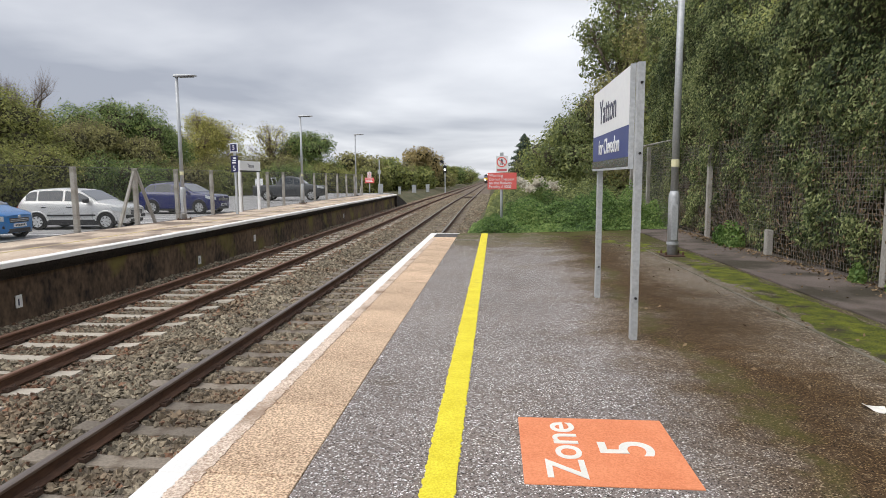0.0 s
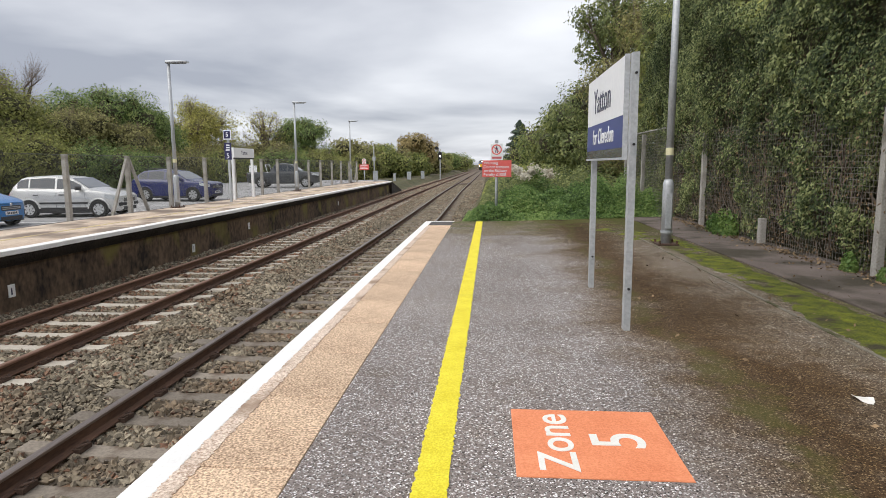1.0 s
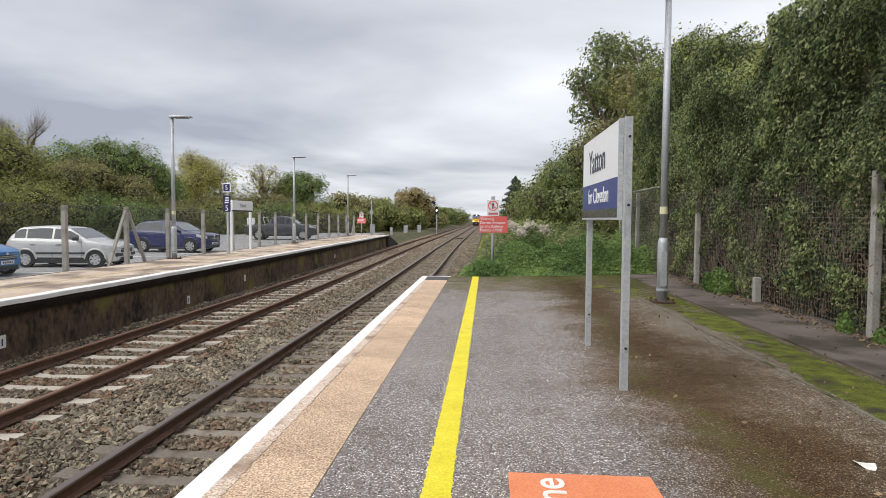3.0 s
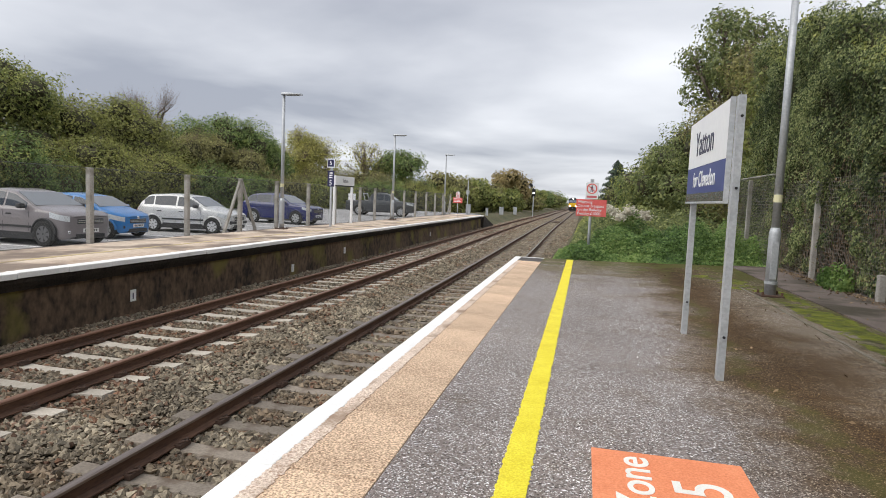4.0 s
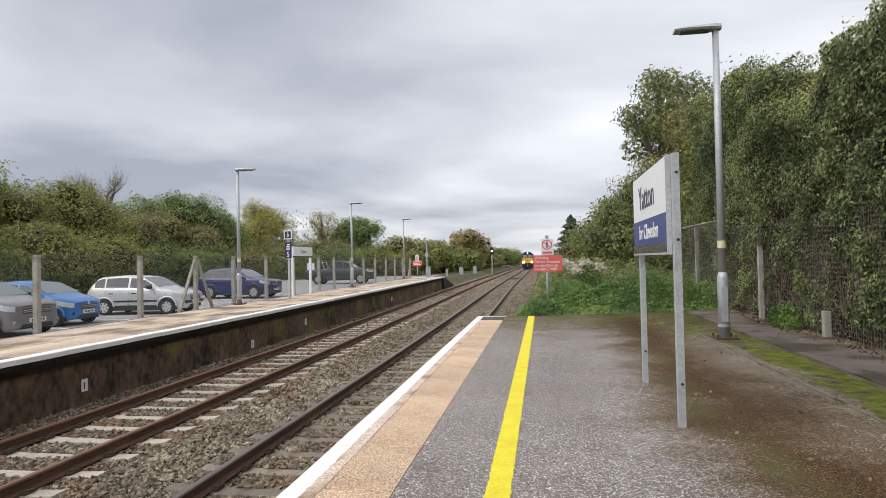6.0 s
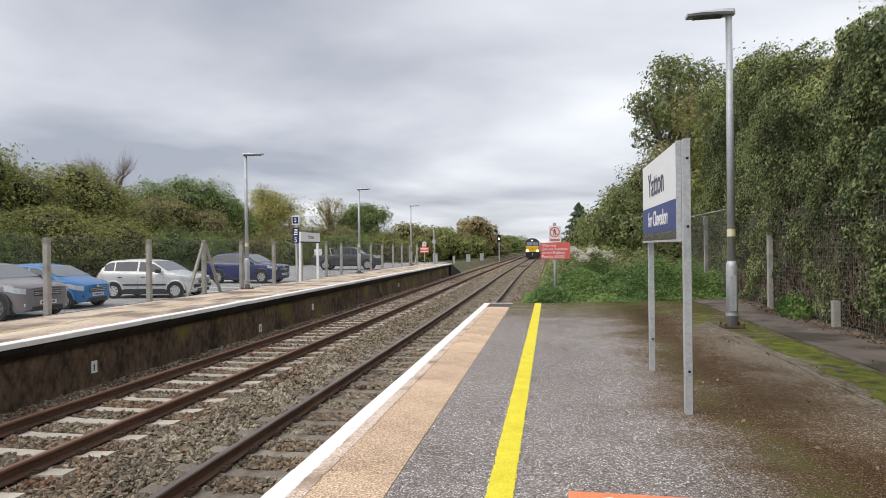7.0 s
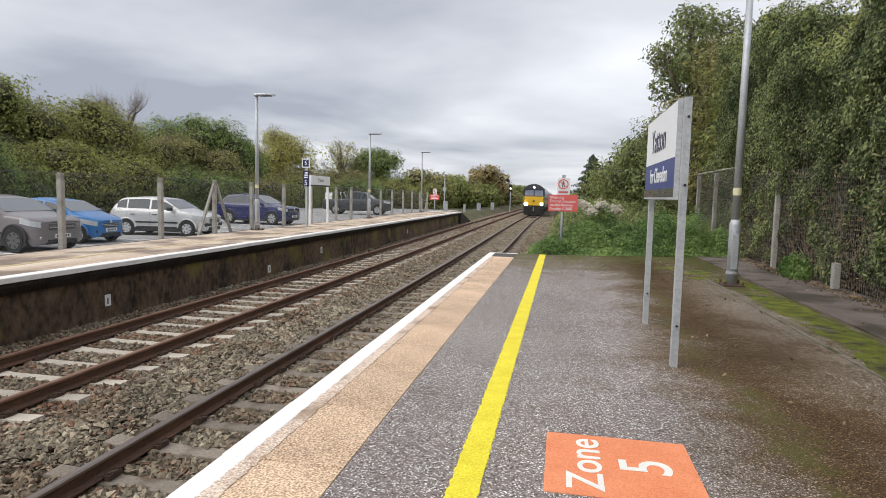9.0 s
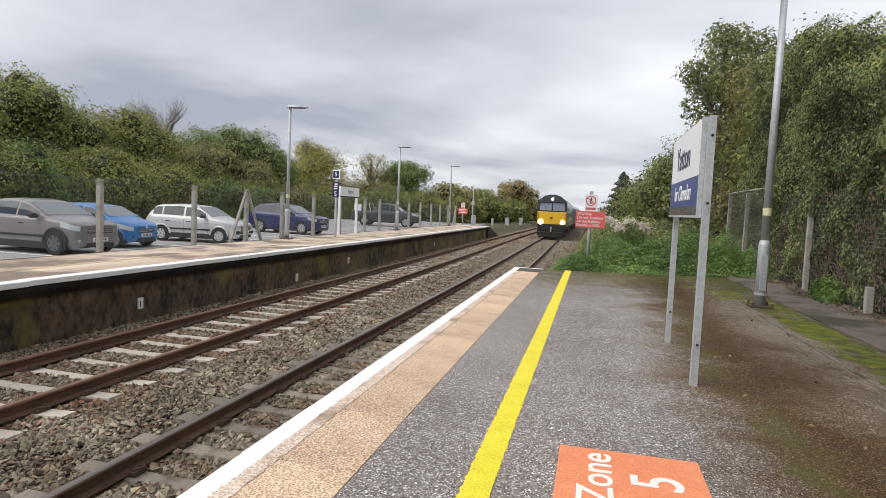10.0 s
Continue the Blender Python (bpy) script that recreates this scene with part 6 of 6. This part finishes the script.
part("box", box(-0.13, -0.1, 1.85, 0.13, 0.1, 2.2, 0.02), POLE, tp)
sf = empty("steel_gate", "grey steel mesh gate at the platform ramp", "gate", at=pose(-9.1, 55.5, -0.45))
for i in range(12):
    part("bar", box(-0.02, i * 0.2, 0, 0.02, i * 0.2 + 0.03, 1.25), GALV, sf)
part("top_rail", box(-0.025, 0, 1.25, 0.025, 2.23, 1.30), GALV, sf)


# ---- train ----
def locomotive():
    t = empty("locomotive", "dark blue diesel freight locomotive with a yellow front, lights on", "train")

    def face(w, zt):
        """Front outline: upright sides, then a roof that rises to a flat ridge."""
        return [(-w, 1.05), (-w, zt - .72), (-w * .94, zt - .56), (-w * .58, zt - .16), (-w * .20, zt), (w * .20, zt), (w * .58, zt - .16), (w * .94, zt - .56), (w, zt - .72), (w, 1.05)]

    bm = bmesh.new()
    loft(bm, [[(x, y, z) for x, z in face(w, zt)] for y, w, zt in ((0.45, 1.28, 3.78), (0.7, 1.31, 3.86), (3.0, 1.325, 3.90), (20.6, 1.325, 3.90), (21.2, 1.28, 3.8))])
    part("body", bm, LOCO_BLUE, t, "dark blue body side")
    bm = bmesh.new()
    loft(bm, [[(x * 1.01, y, z + .015) for x, z in face(1.325, 3.90)[2:8]] + [(0.0, y, 3.3)] for y in (0.55, 20.9)])
    part("roof", bm, LOCO_ROOF, t, "dark rounded roof")
    bm = bmesh.new()
    rows = [[(-1.29, y, z0), (1.29, y, z0), (1.29, y, z1), (-1.29, y, z1)] for y, z0, z1 in ((0.0, 1.30, 2.36), (0.46, 1.30, 2.46))]
    loft(bm, rows)
    part("yellow_front", bm, LOCO_YELLOW, t, "bright yellow lower front")
    part("cab_front", box(-1.25, 0.30, 2.30, 1.25, 0.50, 3.45, 0.05), LOCO_ROOF, t)
    for s in (-1, 1):
        part("windscreen", box(min(s * .06, s * 1.12), 0.26, 2.52, max(s * .06, s * 1.12), 0.32, 3.24, 0.03), LOCO_GLASS, t, "flat cab windscreen")
        part("headlamp", tube([(s * .98, 0.02, 1.48), (s * .98, -0.04, 1.48)], [0.22 if s < 0 else 0.17] * 2, 16), LOCO_LIGHT, t, "round headlamp")
        part("buffer", tube([(s * .87, 0.0, 1.02), (s * .87, -0.5, 1.02)], [0.10, 0.10], 10), LOCO_BLACK, t)
        part("buffer_head", tube([(s * .87, -0.5, 1.02), (s * .87, -0.56, 1.02)], [0.24, 0.24], 16), LOCO_BLACK, t)
        part("side_stripe", box(s * 1.335 - .01, 3.0, 1.5, s * 1.335 + .01, 20, 1.9), LOCO_YELLOW, t)
        part("cab_side_window", box(s * 1.31 - .02, 1.0, 2.5, s * 1.31 + .02, 1.7, 3.1, .01), LOCO_GLASS, t)
        part("fuel_tank", box(min(s * .2, s * 1.25), 8, 0.35, max(s * .2, s * 1.25), 13, 1.06, .08), LOCO_BLACK, t)
    bm = bmesh.new()
    loft(bm, [[(x, y, z) for x, z in ((-1.34, 3.10), (-1.30, 3.36), (-0.76, 3.82), (-0.26, 3.98), (0.26, 3.98), (0.76, 3.82), (1.30, 3.36), (1.34, 3.10), (1.16, 3.30), (-1.16, 3.30))] for y in (0.12, 0.60)])
    part("cab_brow", bm, LOCO_ROOF, t, "dark peaked brow over the cab")
    part("marker_light", tube([(0, 0.13, 3.56), (0, 0.08, 3.56)], [0.10, 0.10], 14), LOCO_LIGHT, t, "lit high headlamp")
    part("skirt", box(-1.27, 0.02, 0.22, 1.27, 0.5, 1.325, .06), LOCO_BLACK, t, "black buffer beam and skirt")
    part("emblem", tube([(0, 0.06, 1.85), (0, 0.0, 1.85)], [0.14, 0.14], 10), LOCO_ROOF, t, "dark round emblem")
    for s in (-1, 1):
        part("hand_rail", tube([(s * 1.2, 0.0, 1.5), (s * 1.2, -0.05, 1.6), (s * 1.2, 0.0, 2.3)], [0.02] * 3, 6), LOCO_BLACK, t)
        part("wiper", tube([(s * .5, 0.25, 2.5), (s * .7, 0.24, 3.0)], [0.015, 0.012], 5), LOCO_BLACK, t)
    part("plough", box(-1.12, -0.15, 0.10, 1.12, 0.1, 0.60, .05), LOCO_BLACK, t)
    part("coupling", tube([(0, 0.0, 1.0), (0, -0.35, .92), (0, -0.3, .6)], [0.06, 0.06, .05], 8), GALV, t)
    part("underframe", box(-1.2, 0.5, 0.75, 1.2, 21.0, 1.08), LOCO_BLACK, t)
    for y in (2.4, 4.3, 6.2, 15.2, 17.1, 19.0):
        for s in (-1, 1):
            part("wheel", tube([(s * .70, y, .53), (s * .84, y, .53)], [.53, .53], 24), LOCO_BLACK, t)
            part("bogie_frame", box(s * 1.0 - .06, y - .9, .42, s * 1.0 + .06, y + .9, .80, .03), LOCO_BLACK, t)
    return t


def wagon():
    t = empty("wagon", "grey box wagon behind the locomotive", "train", "wagons")
    bm = bmesh.new()
    loft(bm, [[(-1.25, y, 1.0), (-1.30, y, 1.3), (-1.30, y, 3.0), (-1.0, y, 3.4), (1.0, y, 3.4), (1.30, y, 3.0), (1.30, y, 1.3), (1.25, y, 1.0)] for y in (0.4, 14.0)])
    part("body", bm, WAGON, t)
    part("underframe", box(-1.1, 0.2, .7, 1.1, 14.2, 1.02), LOCO_BLACK, t)
    for i in range(8):
        for s in (-1, 1):
            part("rib", box(s * 1.31 - .03, .9 + i * 1.7, 1.2, s * 1.31 + .03, 1.0 + i * 1.7, 3.0), WAGON, t)
    for y in (1.6, 3.4, 11.0, 12.8):
        for s in (-1, 1):
            part("wheel", tube([(s * .70, y, .46), (s * .84, y, .46)], [.46, .46], 20), LOCO_BLACK, t)
    return t


loco = locomotive()
wagons = [wagon()]
for i in range(2):
    wagons.append(copy_thing(wagons[0], pose(0, 0, 0)))

# ---- edge stones ----
mid_near = sum(NEAR_RAILS) / 2
bm = bmesh.new()
bm_box(bm, 0.128, 0.0035, -0.055, 0.659, 0.8565, 0.003, 0.005)
paver_mesh = finish("paver", bm, BUFF)
bm = bmesh.new()
bm_box(bm, -0.02, 0.002, -0.09, 0.123, 0.858, 0.004, 0.008)
coping_mesh = finish("coping", bm, EDGE_WHITE)
for i in range(25):
    y = -6.44 + i * 0.86
    if y + 0.86 < END_Y - 0.9:
        place(part("paver", paver_mesh, None, platform, "buff textured paving slab" if i == 0 else ""), pose(random.uniform(-.001, .001), y, random.uniform(-.002, .001)))
    if y + 0.86 < END_Y - 0.09:
        place(part("coping", coping_mesh, None, platform, "white painted coping stone" if i == 0 else ""), pose(random.uniform(-.003, .003), y, random.uniform(-.002, .001)))


part("coping", box(-0.02, -6.44 + 24 * 0.86 + 0.002, -0.09, 0.123, END_Y - 0.122, 0.004, 0.008), EDGE_WHITE, platform)

# ---- movement ----
def motions():
    """The train runs in on the near track at a steady speed."""
    for ob, back in [(loco, 0.0)] + [(w, 22.0 + 14.8 * i) for i, w in enumerate(wagons)]:
        rows = []
        for i in range(21):
            t = 0.5 * i
            y = 56.0 + 21.5 * (10.0 - t) + back
            yaw = math.degrees(math.atan2(-(bend(y + 1) - bend(y - 1)) / 2, 1))
            rows.append((t, pose(mid_near + bend(y), y, RAIL_TOP, 0, 0, yaw)))
        walk(ob, rows)


motions()
